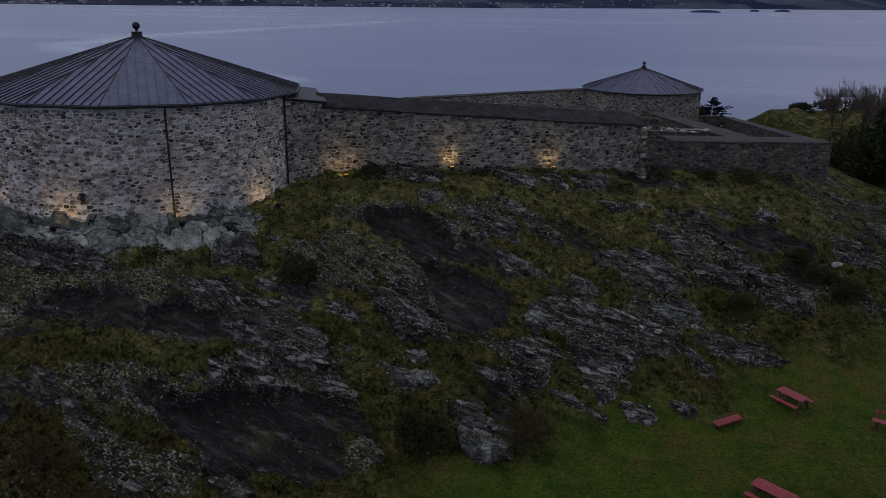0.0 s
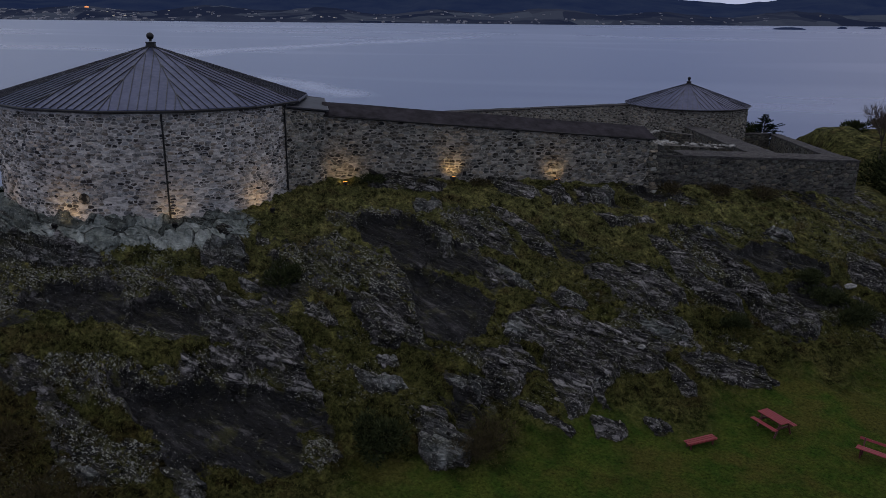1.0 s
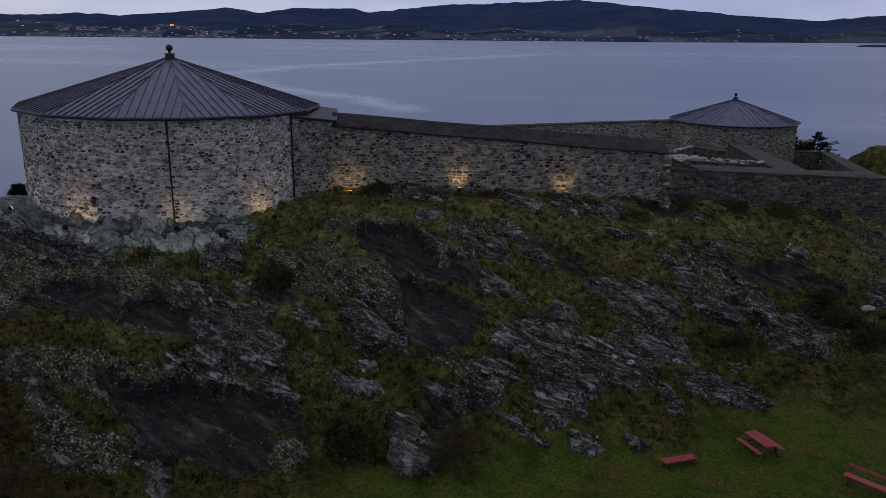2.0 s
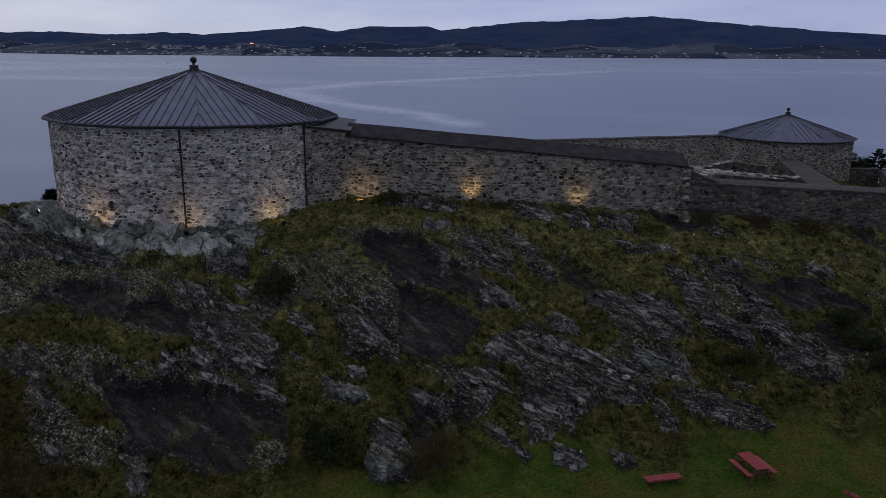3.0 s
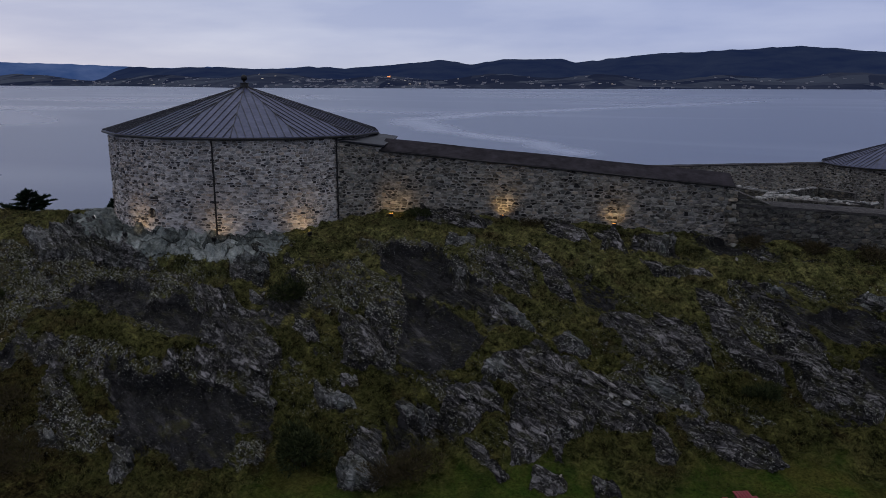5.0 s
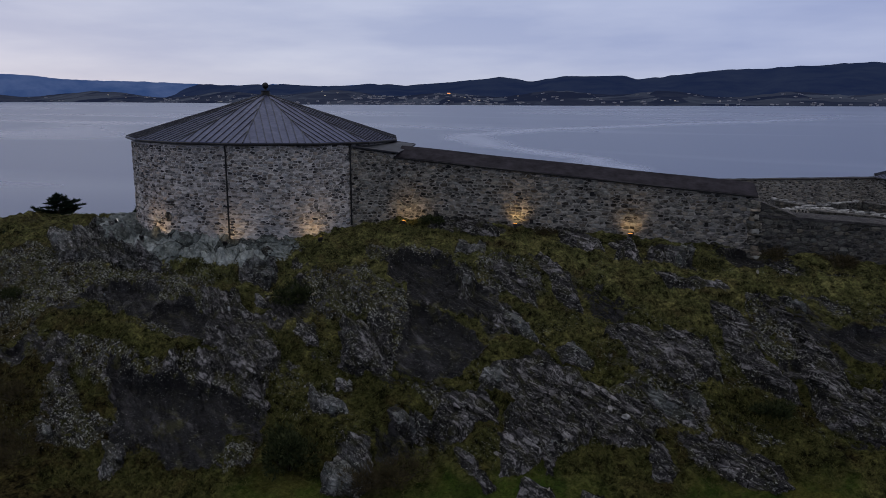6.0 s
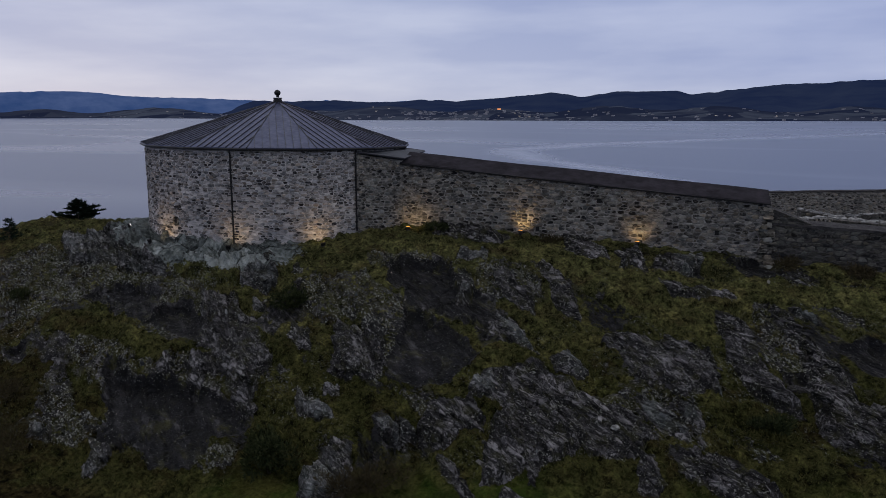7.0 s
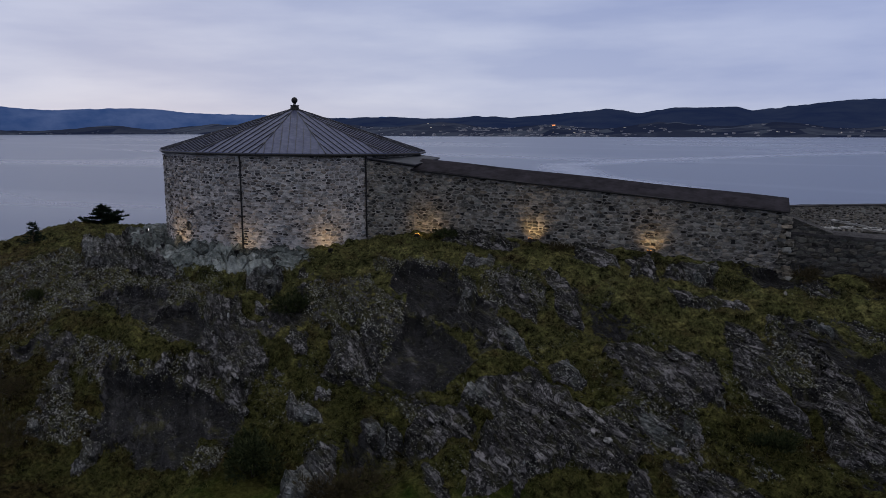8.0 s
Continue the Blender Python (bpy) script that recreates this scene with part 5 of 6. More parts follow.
def ruins():
    """Low remains of rooms behind the low wall, with pale weathered tops."""
    rooms = (((14.6, 55.3), (16.2, 62.5), 10.5, 9.9, 7.0, 0.7, 16), ((16.2, 62.5), (21.5, 64.2), 9.8, 9.4, 6.5, 0.7, 5), ((18.6, 65.0), (22.4, 65.9), 9.5, 9.3, 6.5, 0.8, 13),
             ((13.0, 70.8), (15.4, 71.6), 9.3, 8.9, 5.5, 1.6, 13), ((15.4, 71.6), (18.8, 78.6), 8.9, 8.7, 5.5, 0.5, 13), ((18.8, 78.6), (21.6, 77.6), 8.7, 8.5, 5.5, 0.6, 0),
             ((15.9, 68.2), (18.9, 69.9), 9.1, 8.8, 5.5, 2.0, 24), ((19.4, 80.0), (22.3, 81.0), 7.6, 7.4, 5.0, 0.8, 0))
    for k, (a, b, za, zb, foot, thick, n) in enumerate(rooms):
        w = topped_wall("ruin_wall", "low ruined room wall with bleached stones on top" if n else "dark broken wall of a ruined room", a, b, za, zb, foot, thick, 91 + 3 * k, 0.38, 0.22, False, 0, None if n > 15 else DARK_COURSE)
        rnd = random.Random(k)
        va, vb = Vector((*a, za)), Vector((*b, zb))
        side = Vector((-(vb - va).y, (vb - va).x, 0)).normalized() * thick
        for i in range(n):
            p = va.lerp(vb, (i + rnd.uniform(0, 1)) / n) + side * rnd.uniform(0.05, 0.95)
            bm = bmesh.new()
            box(bm, (rnd.uniform(0.25, 0.75), rnd.uniform(0.2, 0.45), rnd.uniform(0.06, 0.2)), (p.x, p.y, p.z), (rnd.uniform(-14, 14), rnd.uniform(-14, 14), rnd.uniform(0, 180)), 0.05)
            for v in bm.verts:
                v.co += Vector((rnd.uniform(-0.06, 0.06), rnd.uniform(-0.06, 0.06), rnd.uniform(-0.03, 0.03)))
            part("top_stone", bm, M_PALE, w)


ruins()


def brick_patch():
    d = (Vector((22.5, 101.6, 0)) - Vector((19.2, 105.3, 0))).normalized()
    nrm = Vector((d.y, -d.x, 0))
    patch = thing("brick_patch", "patch of old red brickwork in the far wall", "brickwork")
    me = None
    for j in range(7):
        for i in range(8):
            p = Vector((19.3, 105.2, 6.2 + j * 0.16)) + d * (0.35 + (i + 0.5 * (j % 2)) * 0.30) + nrm * 0.08
            if me is None:
                bm = box(bmesh.new(), (0.27, 0.14, 0.13), (0, 0, 0), (0, 0, math.degrees(math.atan2(d.y, d.x))), 0.01)
                me = bpy.data.meshes.new("brick")
                bm.to_mesh(me)
                bm.free()
                me.materials.append(M_BRICK)
            ob = part_mesh("brick", me, patch)
            ob.location = p


brick_patch()


# ---------------- flood lamps ----------------
def flood_lamp(x, y, z, aim, power, size, tilt, glass):
    lamp = thing("flood_lamp", "small black ground floodlight with a warm amber beam", "lamp", (x, y, z), 0, "floodlights along the walls")
    d = Vector(aim) - Vector((x, y, z))
    yaw = math.degrees(math.atan2(d.y, d.x))
    bm = bmesh.new()
    box(bm, (0.22, 0.22, 0.04), (0, 0, -0.12), (0, 0, yaw), 0.01)
    rod(bm, (0, 0, -0.3), (0, 0, -0.1), 0.03)
    part("base_plate", bm, M_IRON, lamp)
    bm = bmesh.new()
    box(bm, (0.04, 0.24, 0.14), (0, 0, -0.05), (0, 0, yaw))
    part("bracket", bm, M_IRON, lamp)
    swing = Matrix.Rotation(radians(yaw), 4, "Z") @ Matrix.Rotation(radians(tilt), 4, "Y")
    bm = bmesh.new()
    box(bm, (0.12, 0.28, 0.22), (0, 0, 0.02), (0, tilt, yaw), 0.02)
    for k in range(4):
        box(bm, (0.05, 0.012, 0.18), Vector((0, 0, 0.02)) + swing @ Vector((-0.08, -0.09 + 0.06 * k, 0)), (0, tilt, yaw))
    part("housing", bm, M_IRON, lamp)
    bm = bmesh.new()
    box(bm, (0.02, 0.24, 0.18), Vector((0, 0, 0.02)) + swing @ Vector((0.066, 0, 0)), (0, tilt, yaw), 0.006)
    part("lens", bm, glass, lamp, "glowing lamp glass")
    light = new("beam", bpy.data.lights.new("beam", "SPOT"))
    light.data.energy, light.data.color = power, (1.0, 0.64, 0.27)
    light.data.spot_size, light.data.spot_blend, light.data.shadow_soft_size = radians(size), 1.0, 0.12
    light.matrix_world = look(Vector((x, y, z)) + d.normalized() * 0.16 + Vector((0, 0, 0.05)), aim)
    tagged(light, "warm floodlight beam", "light")


for deg, power in ((-127, 20), (-97, 62), (-62.5, 40), (-31, 58)):
    c, s = math.cos(radians(deg)), math.sin(radians(deg))
    gx, gy = TX + (TR + 1.35) * c, TY + (TR + 1.35) * s
    gz = max(ground_z(gx, gy) + 0.06, 8.75)
    flood_lamp(gx, gy, gz, (TX + TR * c, TY + TR * s, gz + 0.95), power, 125, -20, M_LENS_WHITE if deg == -127 else M_LENS_DIM)
for u, w, z, power in ((1.0, -1.75, 8.9, 75), (8.0, -0.85, 9.2, 85), (15.0, -1.0, 8.8, 55)):
    p = at_wall(u, w, z)
    flood_lamp(p[0], p[1], max(z, ground_z(p[0], p[1]) + 0.2), at_wall(u + 0.05, 0, z + 1.0), power, 118, -62, M_LENS)


# ---------------- picnic tables and bench ----------------
def picnic_table(x, y, turn, k=0.88):
    t = thing("picnic_table", "weathered red-painted wooden picnic table on the lawn", "table", (x, y, ground_z(x, y)), turn, "picnic tables")
    t.scale = (k, k, k)
    for i in range(5):
        part("top_plank", box(bmesh.new(), (1.65, 0.118, 0.04), (0, (i - 2) * 0.150, 0.74), (0, 0, 0), 0.006), M_RED, t)
    for s in (-1, 1):
        for i in range(2):
            part("seat_plank", box(bmesh.new(), (1.65, 0.115, 0.04), (0, s * (0.62 + 0.145 * i), 0.45), (0, 0, 0), 0.006), M_RED, t)
    for e in (-0.6, 0.6):
        part("seat_beam", box(bmesh.new(), (0.05, 1.5, 0.11), (e, 0, 0.375)), M_REDDARK, t)
        part("top_beam", box(bmesh.new(), (0.05, 0.70, 0.10), (e, 0, 0.67)), M_REDDARK, t)
        for s in (-1, 1):
            bm = bmesh.new()
            rod(bm, (e + 0.06, s * 0.26, 0.70), (e + 0.06, s * 0.58, -0.08), 0.06, 0.06, 4)
            part("leg", bm, M_REDDARK, t)
    for s in (-1, 1):
        bm = bmesh.new()
        rod(bm, (s * 0.55, 0, 0.40), (s * 0.12, 0, 0.70), 0.035, 0.035, 4)
        part("brace", bm, M_REDDARK, t)
    return t


def backless_bench(x, y, turn):
    t = thing("bench", "low backless bench of red-painted slats on the lawn", "bench", (x, y, ground_z(x, y)), turn)
    t.scale = (0.92, 0.80, 0.70)
    for i in range(3):
        part("seat_slat", box(bmesh.new(), (1.75, 0.12, 0.035), (0, -0.05 + 0.15 * i, 0.44 + 0.012 * i), (0, 0, 0), 0.006), M_RED, t)
    part("front_slat", box(bmesh.new(), (1.75, 0.03, 0.11), (0, -0.14, 0.385), (14, 0, 0), 0.006), M_RED, t)
    for e in (-0.66, 0.66):
        part("seat_beam", box(bmesh.new(), (0.06, 0.44, 0.07), (e, 0.1, 0.385)), M_REDDARK, t)
        for yy in (-0.06, 0.26):
            part("leg", box(bmesh.new(), (0.07, 0.07, 0.46), (e, yy, 0.16)), M_REDDARK, t)
    return t


def park_bench(x, y, turn):
    t = thing("bench", "red-painted wooden bench with a narrow back rail on the lawn", "bench", (x, y, ground_z(x, y)), turn)
    for i in range(3):
        part("seat_slat", box(bmesh.new(), (2.0, 0.115, 0.035), (0, -0.13 + 0.125 * i, 0.44), (0, 0, 0), 0.006), M_RED, t)
    part("back_rail", box(bmesh.new(), (2.0, 0.03, 0.12), (0, 0.36, 0.74), (-16, 0, 0), 0.006), M_RED, t)
    for e in (-0.78, 0.78):
        part("seat_beam", box(bmesh.new(), (0.05, 0.46, 0.07), (e, 0.04, 0.385)), M_REDDARK, t)
        for yy in (-0.14, 0.20):
            part("leg", box(bmesh.new(), (0.06, 0.06, 0.46), (e, yy, 0.16)), M_REDDARK, t)
        part("back_post", box(bmesh.new(), (0.06, 0.04, 0.46), (e, 0.29, 0.58), (-16, 0, 0)), M_REDDARK, t)
    return t


picnic_table(17.2, 33.85, -60)
picnic_table(13.2, 26.3, -50, 0.92)
park_bench(21.1, 31.6, -38)
backless_bench(13.5, 31.95, 28)


# ---------------- plants ----------------
def leaf_cloud(rnd, blobs, count, size, flat=0.5):
    """Many small leaf blades in and on a few uneven clumps."""
    verts, faces = [], []
    for _ in range(count):
        cx, cy, cz, r, h = rnd.choice(blobs)
        d = Vector((rnd.gauss(0, 1), rnd.gauss(0, 1), rnd.gauss(0, 1))).normalized()
        k = rnd.uniform(0.45, 1.08)
        p = Vector((cx + d.x * r * k, cy + d.y * r * k, cz + d.z * h * k))
        up = (d + Vector((rnd.uniform(-.6, .6), rnd.uniform(-.6, .6), rnd.uniform(-.1, 1.0)))).normalized()
        side = up.cross(Vector((rnd.uniform(-1, 1), rnd.uniform(-1, 1), rnd.uniform(-1, 1)))).normalized()
        s = size * rnd.uniform(0.6, 1.5)
        i = len(verts)
        verts += [p - side * s * flat * 0.5, p + side * s * flat * 0.5, p + up * s]
        faces.append((i, i + 1, i + 2))
    return verts, faces


def shrub(name, label, category, x, y, r, h, count, size, mat, seed, flat=0.5, group=""):
    rnd = random.Random(seed)
    z = ground_z(x, y)
    t = thing(name, label, category, (x, y, z - 0.05), 0, group)
    blobs = [(rnd.uniform(-.6, .6) * r, rnd.uniform(-.6, .6) * r, h * rnd.uniform(0.2, 0.6), r * rnd.uniform(0.35, 0.6), h * rnd.uniform(0.3, 0.5)) for _ in range(9)]
    v, f = leaf_cloud(rnd, blobs, count, size, flat)
    part_mesh("foliage", mesh_of("foliage", v, f, mat), t)
    bm = bmesh.new()
    for _ in range(7):
        b = rnd.choice(blobs)
        rod(bm, (b[0] * 0.2, b[1] * 0.2, -0.15), (b[0], b[1], b[2]), 0.03, 0.01, 5)
    part("stems", bm, M_BARK, t)


shrub("juniper_bush", "dark green juniper bush at the foot of the slope", "bush", -0.6, 28.8, 1.15, 1.9, 3200, 0.16, M_JUNIPER, 1)
shrub("juniper_bush", "dark juniper bush among rock slabs", "bush", -7.0, 36.7, 0.9, 1.2, 1800, 0.14, M_JUNIPER, 2)
shrub("low_bush", "low dark bush against the wall", "bush", -4.2, 47.0, 0.8, 0.55, 900, 0.12, M_JUNIPER, 3)
shrub("heather_bush", "brown heather tuft by the lawn", "bush", 4.1, 30.3, 1.3, 0.8, 1800, 0.18, M_HEATH, 4, 0.15)
shrub("heather_bush", "brown dead scrub on the slope", "bush", 3.2, 29.3, 1.0, 0.8, 1400, 0.18, M_HEATH, 5, 0.15)
shrub("low_bush", "low dark growth along the wall foot", "bush", 18.6, 54.2, 1.3, 0.8, 1300, 0.15, M_HEATH, 6, 0.3)
shrub("low_bush", "low dark growth along the wall foot", "bush", 22.3, 55.2, 1.4, 1.0, 1300, 0.15, M_HEATH, 7, 0.3)
shrub("low_bush", "low dark growth along the wall foot", "bush", 15.4, 53.3, 1.1, 0.7, 1000, 0.15, M_HEATH, 8, 0.3)
shrub("low_bush", "low scrub at the wall foot beside a lamp", "bush", 2.6, 49.6, 0.9, 0.6, 900, 0.13, M_HEATH, 9, 0.3)
shrub("low_bush", "olive bush on the slope above the lawn", "bush", 16.9, 40.8, 1.2, 0.7, 1200, 0.14, M_GRASS, 10, 0.3)
shrub("heather_bush", "brown scrub at the foot of the rocks", "bush", -10.8, 22.9, 1.4, 0.9, 1500, 0.18, M_HEATH, 11, 0.15)
shrub("heather_bush", "brown scrub at the foot of the rocks", "bush", -12.9, 23.6, 1.5, 0.9, 1600, 0.18, M_HEATH, 13, 0.15)
shrub("heather_bush", "brown scrub at the foot of the rocks", "bush", -14.8, 25.4, 1.3, 0.7, 1300, 0.18, M_HEATH, 14, 0.15)
shrub("dry_stalks", "dry brown weed stalks on the crest", "plant", -29.6, 36.4, 0.8, 0.7, 260, 0.30, M_HEATH, 15, 0.06)
# the last bush is added to give the dark of a mossy hollow
for k, (x, y, r, h) in enumerate(((23.6, 45.8, 1.3, 0.8), (25.0, 44.6, 1.4, 0.9), (22.9, 47.4, 1.0, 0.6), (17.0, 41.5, 0.9, 0.5))):
    shrub("juniper_bush", "dark juniper mat among the slabs, one set over a shaded hollow", "bush", x, y, r, h, 2600, 0.13, M_JUNIPER, 90 + k)
shrub("heather_bush", "dark heather on the slope", "bush", -21.8, 30.0, 1.0, 0.6, 1200, 0.14, M_JUNIPER, 12, 0.3)


def conifer(x, y, h, r, seed, name="spruce", label="dark green spruce", lean=0.0, dense=1.0):
    rnd = random.Random(seed)
    t = thing(name, label, "tree", (x, y, ground_z(x, y) - 0.1))
    bm = bmesh.new()
    rod(bm, (0, 0, 0), (lean, 0, h), 0.03 * h, 0.008 * h, 7)
    part("trunk", bm, M_BARK, t)
    verts, faces, bv, bf = [], [], [], []
    levels = int(9 + h * 2)
    for j in range(levels):
        f = (j + 0.3) / levels
        z = h * (0.08 + 0.92 * f)
        reach = r * (1 - f) ** 0.8 * rnd.uniform(0.7, 1.1) + 0.08
        for k in range(rnd.randint(5, 7)):
            a = rnd.uniform(0, 6.28)
            ln = reach * rnd.uniform(0.55, 1.15)
            base = Vector((lean * f, 0, z))
            tip = base + Vector((ln * math.cos(a), ln * math.sin(a), ln * rnd.uniform(-0.15, 0.35)))
            twig(bv, bf, base, tip, 0.015, 0.005, 3)
            for _ in range(int((24 + 44 * ln) * dense)):
                s = rnd.uniform(0.2, 1.05)
                p = base.lerp(tip, s)
                d = (Vector((math.cos(a), math.sin(a), 0.25)) + Vector((rnd.uniform(-.9, .9), rnd.uniform(-.9, .9), rnd.uniform(-.5, .6)))).normalized()
                side = d.cross(Vector((rnd.uniform(-1, 1), rnd.uniform(-1, 1), 1))).normalized() * 0.05
                i = len(verts)
                verts += [p - side, p + side, p + d * rnd.uniform(0.14, 0.32)]
                faces.append((i, i + 1, i + 2))
    part_mesh("branches", mesh_of("branches", bv, bf, M_BARK), t)
    part_mesh("crown", mesh_of("crown", verts, faces, M_NEEDLE), t)


conifer(-31.8, 39.7, 1.75, 1.8, 1, "spruce", "low wind-bent dark spruce on the crest", 0.5, 2.2)
conifer(-29.7, 33.6, 1.6, 0.75, 2, "spruce", "thin sparse young spruce on the crest", 0.1, 0.22)
conifer(-27.2, 43.4, 0.9, 0.8, 3, "spruce", "small dark spruce beside the tower")
conifer(39.4, 113.8, 4.7, 3.4, 4, "spruce", "dark spruce beyond the small tower", 0.0, 1.8)
shrub("low_bush", "rounded dark bush behind the small tower", "bush", 36.8, 113.5, 1.7, 3.6, 2200, 0.3, M_JUNIPER, 64)
for k, (x, y, h, r) in enumerate(((38.0, 67.0, 5.6, 2.4), (40.5, 71.5, 6.6, 2.6), (43.0, 69.0, 6.4, 2.8), (40.0, 64.0, 4.6, 2.2), (46.0, 75.0, 7.0, 2.8), (43.5, 64.5, 5.0, 2.4))):
    conifer(x, y, h, r, 20 + k, "spruce", "dense dark spruce beyond the low wall")


def bare_tree(x, y, h, seed):
    rnd = random.Random(seed)
    t = thing("bare_tree", "leafless grey-brown birch with fine upright twigs", "tree", (x, y, ground_z(x, y) - 0.1), 0, "bare trees on the knoll")
    tv, tf, wv, wf = [], [], [], []

    def grow(p, d, ln, r, depth):
        q = p + d * ln
        if depth < 2:
            twig(tv, tf, p, q, r, r * 0.62, 6)
        else:
            twig(wv, wf, p, q, max(r, 0.012), max(r * 0.62, 0.008), 3)
        if depth >= 4:
            return
        for _ in range(rnd.randint(4, 5) if depth else 7):
            nd = (d + Vector((rnd.uniform(-.75, .75), rnd.uniform(-.75, .75), rnd.uniform(-.1, .6)))).normalized()
            grow(p + d * ln * rnd.uniform(0.55, 1.0), nd, ln * rnd.uniform(0.55, 0.8), r * 0.55, depth + 1)

    grow(Vector((0, 0, 0)), Vector((0, 0, 1)), h * 0.34, 0.09, 0)
    part_mesh("trunk", mesh_of("trunk", tv, tf, M_BARK), t)
    part_mesh("crown", mesh_of("crown", wv, wf, M_TWIG), t)


for k, (x, y, h) in enumerate(((43.6, 87.0, 7.2), (45.2, 88.0, 7.8), (46.6, 86.0, 6.8), (48.2, 88.0, 7.6), (50.0, 87.0, 7.4), (52.0, 88.0, 7.4), (47.4, 84.5, 6.4), (49.6, 85.0, 6.6), (53.6, 86.0, 7.0))):
    bare_tree(x, y, h, 50 + k)
for k, (x, y, r, h) in enumerate(((45.5, 99.0, 1.8, 1.0), (49.0, 98.5, 2.2, 1.2), (52.5, 98.0, 2.4, 1.5), (56.0, 97.5, 2.4, 1.4))):
    shrub("low_bush", "dark bush on top of the knoll", "bush", x, y, r, h, 900, 0.3, M_JUNIPER, 160 + k)
for k, (x, y, r, h) in enumerate(((37.0, 67.5, 2.2, 4.2), (40.0, 74.5, 3.0, 4.8), (44.5, 78.0, 3.4, 5.2), (48.0, 80.0, 3.4, 5.2), (37.5, 72.0, 1.8, 3.4), (42.0, 68.0, 2.6, 4.4))):
    shrub("thicket", "dense dark thicket beside the side wall", "bush", x, y, r, h, 2600, 0.32, M_JUNIPER, 70 + k)


def grass_field():
    """Tufts of rough grass over the unmown slope, denser on the ledges."""
    rs = np.random.RandomState(4)
    n = 260000
    x, y = rs.uniform(-33, 32, n), rs.uniform(23, 58, n)
    z, rock, tone, lawn, lichen = ground(x, y)
    patch = fbm(x * 0.5, y * 0.5, 91, 3)
    keep = (rock < 0.40) & (rs.rand(n) < 0.42 + 0.40 * patch - 0.45 * lawn) & (np.hypot(x - TX, y - TY) > TR + 0.2)
    keep &= (y - 0.2996 * (x + 7.2)) < 47.2
    x, y, z, lawn = x[keep], y[keep], z[keep], lawn[keep]
    m = len(x)
    blades = 4
    h = (0.05 + 0.12 * rs.rand(m, blades) ** 1.5) * (1 - 0.75 * lawn)[:, None]
    a = rs.rand(m, blades) * 6.283
    lean = 0.5 + 1.5 * rs.rand(m, blades)
    bx, by = x[:, None] + 0.09 * rs.randn(m, blades), y[:, None] + 0.09 * rs.randn(m, blades)
    bz = np.repeat(z[:, None] - 0.03, blades, 1)
    w = 0.012 + 0.014 * rs.rand(m, blades)
    v0 = np.stack([bx - w * np.sin(a), by + w * np.cos(a), bz], -1)
    v1 = np.stack([bx + w * np.sin(a), by - w * np.cos(a), bz], -1)
    v2 = np.stack([bx + h * lean * np.cos(a), by + h * lean * np.sin(a), bz + h], -1)
    co = np.stack([v0, v1, v2], 2).reshape(-1, 3).astype(np.float32)
    me = bpy.data.meshes.new("grass")
    nv = len(co)
    me.vertices.add(nv)
    me.vertices.foreach_set("co", co.ravel())
    me.loops.add(nv)
    me.loops.foreach_set("vertex_index", np.arange(nv, dtype=np.int32))
    me.polygons.add(nv // 3)
    me.polygons.foreach_set("loop_start", np.arange(0, nv, 3, dtype=np.int32))
    me.update()
    me.validate()
    me.materials.append(M_GRASS)
    tagged(new("grass", me), "rough olive and straw-coloured grass tufts", "grass", kind="stuff")


grass_field()


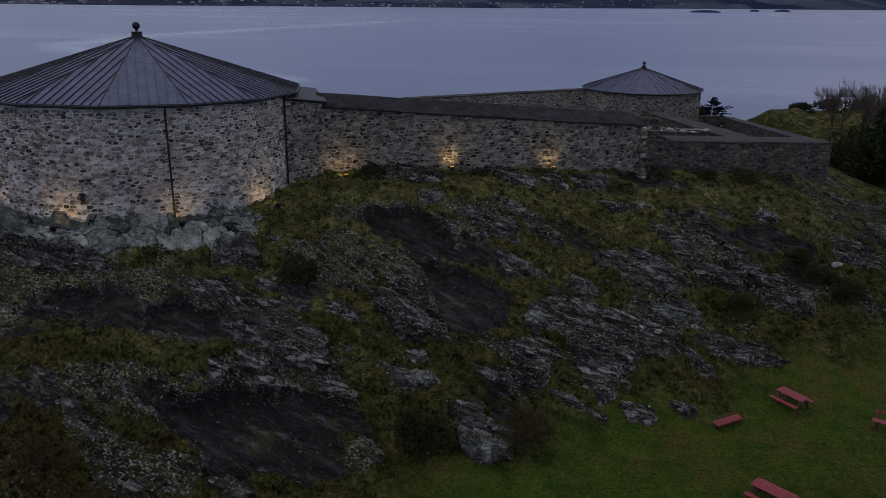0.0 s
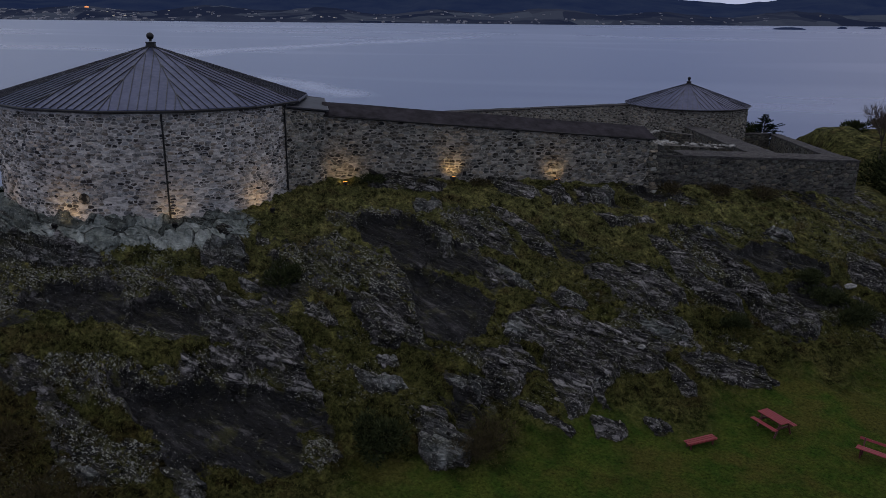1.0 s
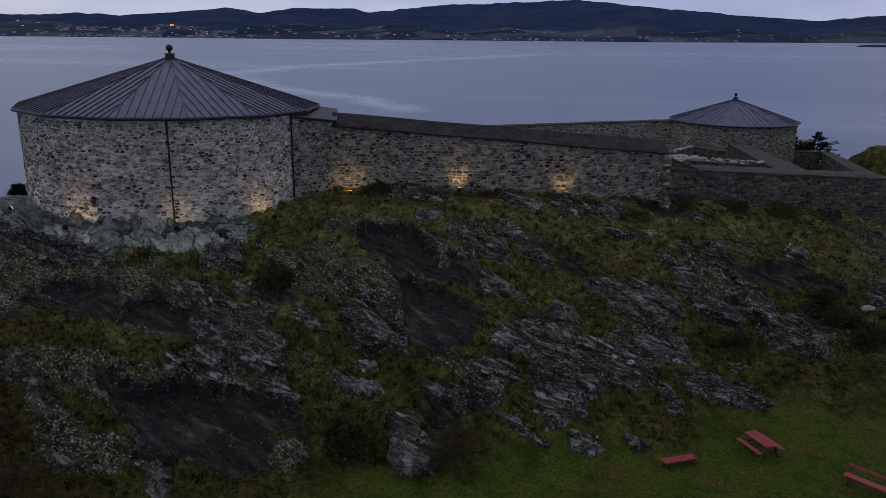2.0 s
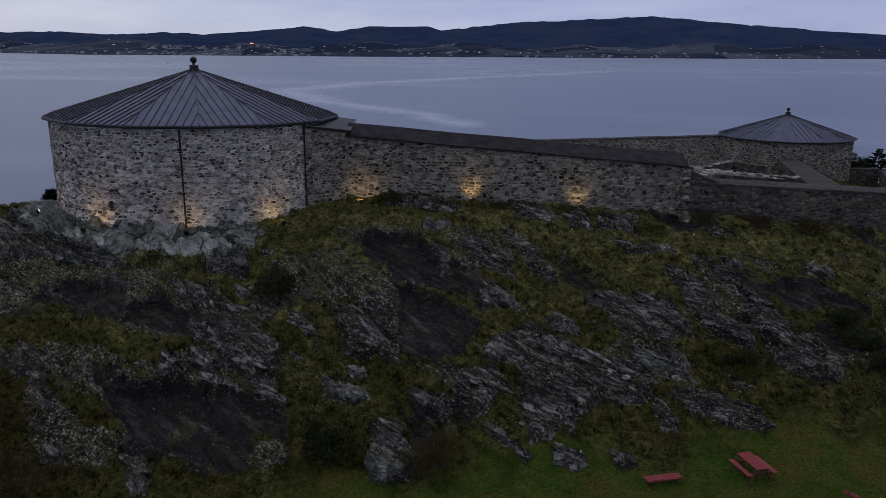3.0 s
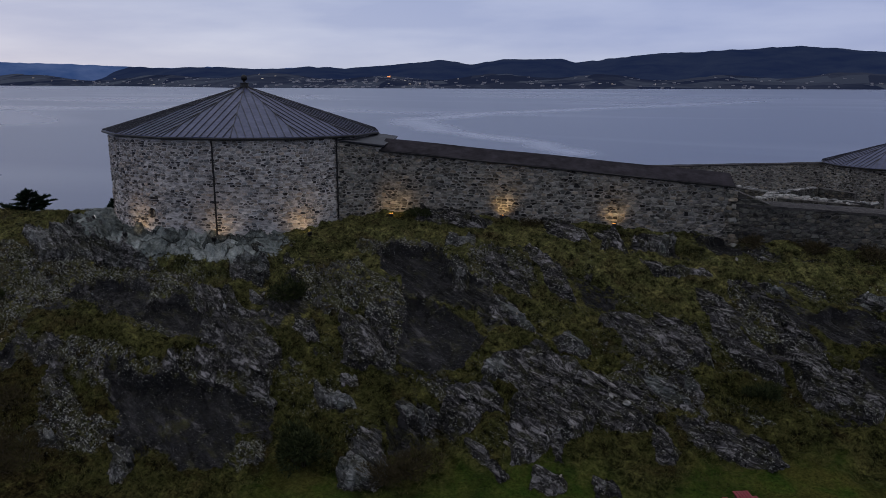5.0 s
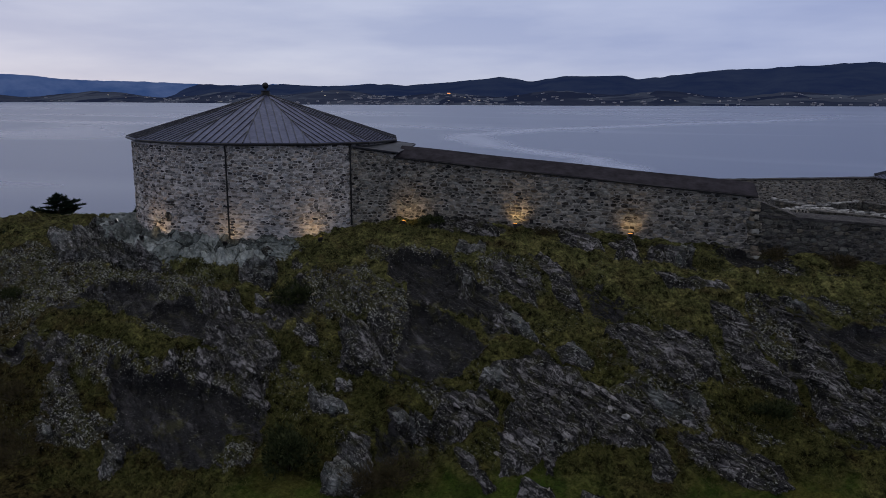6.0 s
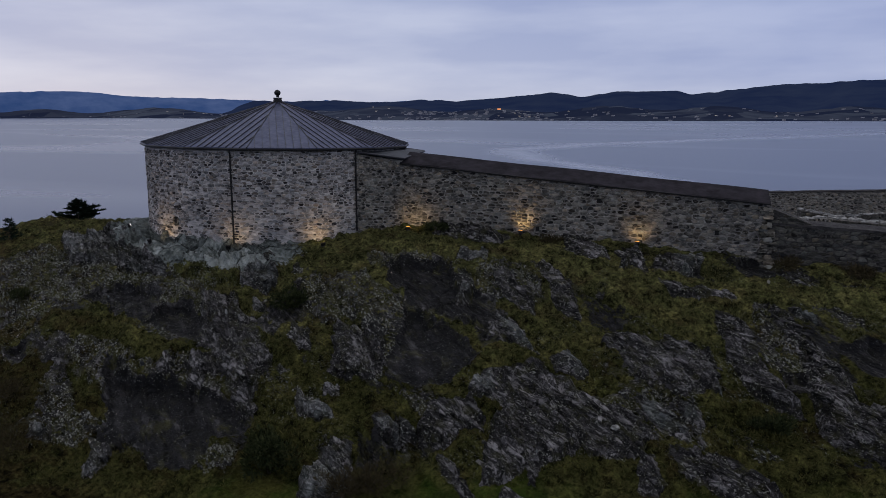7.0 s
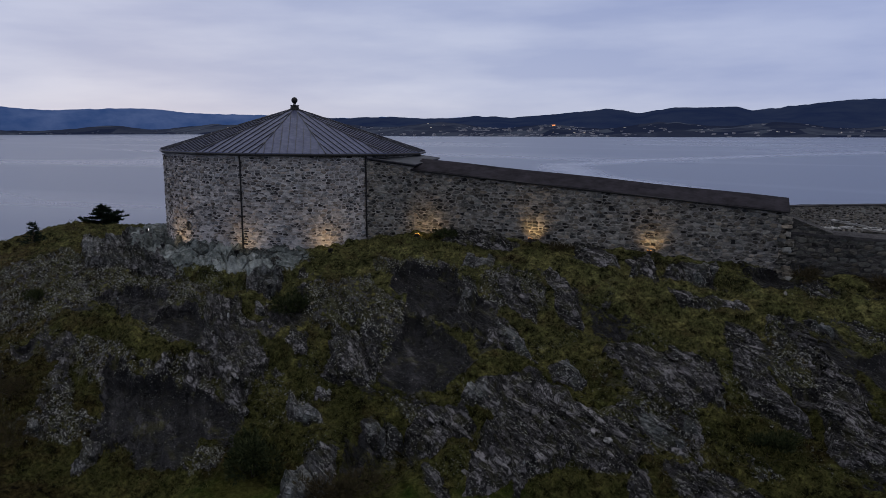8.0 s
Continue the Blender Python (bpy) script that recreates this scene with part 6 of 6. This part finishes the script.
def schist_outcrops():
    """Layered plates that stand out of the slabs, along their lower edges most of all."""
    rnd = random.Random(17)
    for (shade, cover, specks, rise, fall, layers), outline in OUTCROPS:
        if shade < 0.4:
            continue
        xs, ys = [p[0] for p in outline], [p[1] for p in outline]
        t = None
        label = "layered grey schist outcrop with sharp broken edges" if shade < 0.6 else "pale lichen-grown schist outcrop with sharp broken edges"
        wide = (max(xs) - min(xs)) * (max(ys) - min(ys))
        for _ in range(int(3 + min(wide, 20) * 0.8)):
            x, y = rnd.uniform(min(xs), max(xs)), rnd.uniform(min(ys), max(ys))
            if depth_in(outline, np.array([x]), np.array([y]))[0] < 0.12 or math.hypot(x - TX, y - TY) < TR + 0.9 or y - 0.2996 * (x + 7.2) > 46.6:
                continue
            z = ground_z(x, y)
            ln, wd, th = rnd.uniform(0.25, 0.8), rnd.uniform(0.08, 0.22), rnd.uniform(0.05, 0.13)
            n = rnd.randint(7, 10)
            ring = []
            for i in range(n):
                ang = 6.2832 * (i + rnd.uniform(-0.3, 0.3)) / n
                ring.append((ln * math.copysign(abs(math.cos(ang)) ** 0.7, math.cos(ang)) * rnd.uniform(0.8, 1.1), wd * math.copysign(abs(math.sin(ang)) ** 0.7, math.sin(ang)) * rnd.uniform(0.75, 1.15)))
            m = Matrix.Translation((x, y, z + 0.1 * th)) @ Matrix.Rotation(radians(-24 + rnd.uniform(-8, 8)), 4, "Z") @ Matrix.Rotation(radians(rnd.uniform(10, 22)), 4, "X") @ Matrix.Rotation(radians(rnd.uniform(8, 18)), 4, "Y")
            verts = [m @ Vector((p, q * 1.12, -0.7 * th - 0.15)) for p, q in ring] + [m @ Vector((p, q, th * 0.45)) for p, q in ring] + [m @ Vector((p * 0.93, q * 0.86, th * rnd.uniform(0.55, 0.72))) for p, q in ring]
            faces = [(i, (i + 1) % n, n + (i + 1) % n, n + i) for i in range(n)] + [(n + i, n + (i + 1) % n, 2 * n + (i + 1) % n, 2 * n + i) for i in range(n)] + [tuple(range(2 * n, 3 * n))]
            me = mesh_of("slab", verts, faces, M_GROUND)
            for name, value in (("rock", 1.3), ("tone", max(0.0, shade + rnd.uniform(-0.12, 0.12))), ("lichen", specks)):
                me.attributes.new(name, "FLOAT", "POINT").data.foreach_set("value", np.full(len(verts), value, np.float32))
            t = t or thing("rock_outcrop", label, "rock", kind="structure")
            part_mesh("slab", me, t)


schist_outcrops()


def loose_stones():
    rnd = random.Random(8)
    verts, faces = [], []
    bm = bmesh.new()
    bmesh.ops.create_icosphere(bm, subdivisions=1, radius=1.0)
    base = [v.co.copy() for v in bm.verts]
    tri = [tuple(v.index for v in f.verts) for f in bm.faces]
    bm.free()
    n = 14000
    rs = np.random.RandomState(9)
    x, y = rs.uniform(-30, 31, n), rs.uniform(23, 55, n)
    z, rock, tone, lawn, lichen = ground(x, y)
    for k in range(n):
        if not (0.12 < rock[k]) or tone[k] > 0.9 or math.hypot(x[k] - TX, y[k] - TY) < TR + 0.3:
            continue
        if y[k] - 0.2996 * (x[k] + 7.2) > 47.0:
            continue
        if rnd.random() > 0.8 * lichen[k] ** 1.3:
            continue
        s = rnd.uniform(0.02, 0.06) * (2.2 if rnd.random() < 0.05 else 1.0)
        m = Matrix.Translation((x[k], y[k], z[k] + s * 0.2)) @ Euler((rnd.uniform(0, 6), rnd.uniform(0, 6), rnd.uniform(0, 6))).to_matrix().to_4x4() @ Matrix.Diagonal((s * 1.7, s * 1.1, s * 0.6, 1))
        i = len(verts)
        verts += [m @ (v * rnd.uniform(0.8, 1.15)) for v in base]
        faces += [tuple(i + a for a in f) for f in tri]
    tagged(new("loose_stones", mesh_of("loose_stones", verts, faces, M_SCREE)), "small lichen-pale stones scattered over the rock", "stones", kind="stuff")


loose_stones()


def pale_boulder(x, y, size, turn):
    bm = bmesh.new()
    bmesh.ops.create_icosphere(bm, subdivisions=3, radius=1.0)
    for v in bm.verts:
        k = 1 + 0.3 * noise.noise(v.co * 1.7 + Vector((x, y, 0)))
        v.co = Vector((v.co.x * size[0] * k, v.co.y * size[1] * k, v.co.z * size[2] * k))
    me = bpy.data.meshes.new("boulder")
    bm.to_mesh(me)
    bm.free()
    me.materials.append(M_PALE)
    ob = tagged(new("boulder", me), "pale whitish boulder lying on the rocks", "boulder")
    ob.matrix_world = pose(x, y, ground_z(x, y) + size[2] * 0.3, 0, 0, turn)


pale_boulder(25.5, 47.4, (0.5, 0.22, 0.16), 20)
pale_boulder(11.5, 37.6, (0.2, 0.14, 0.12), 10)
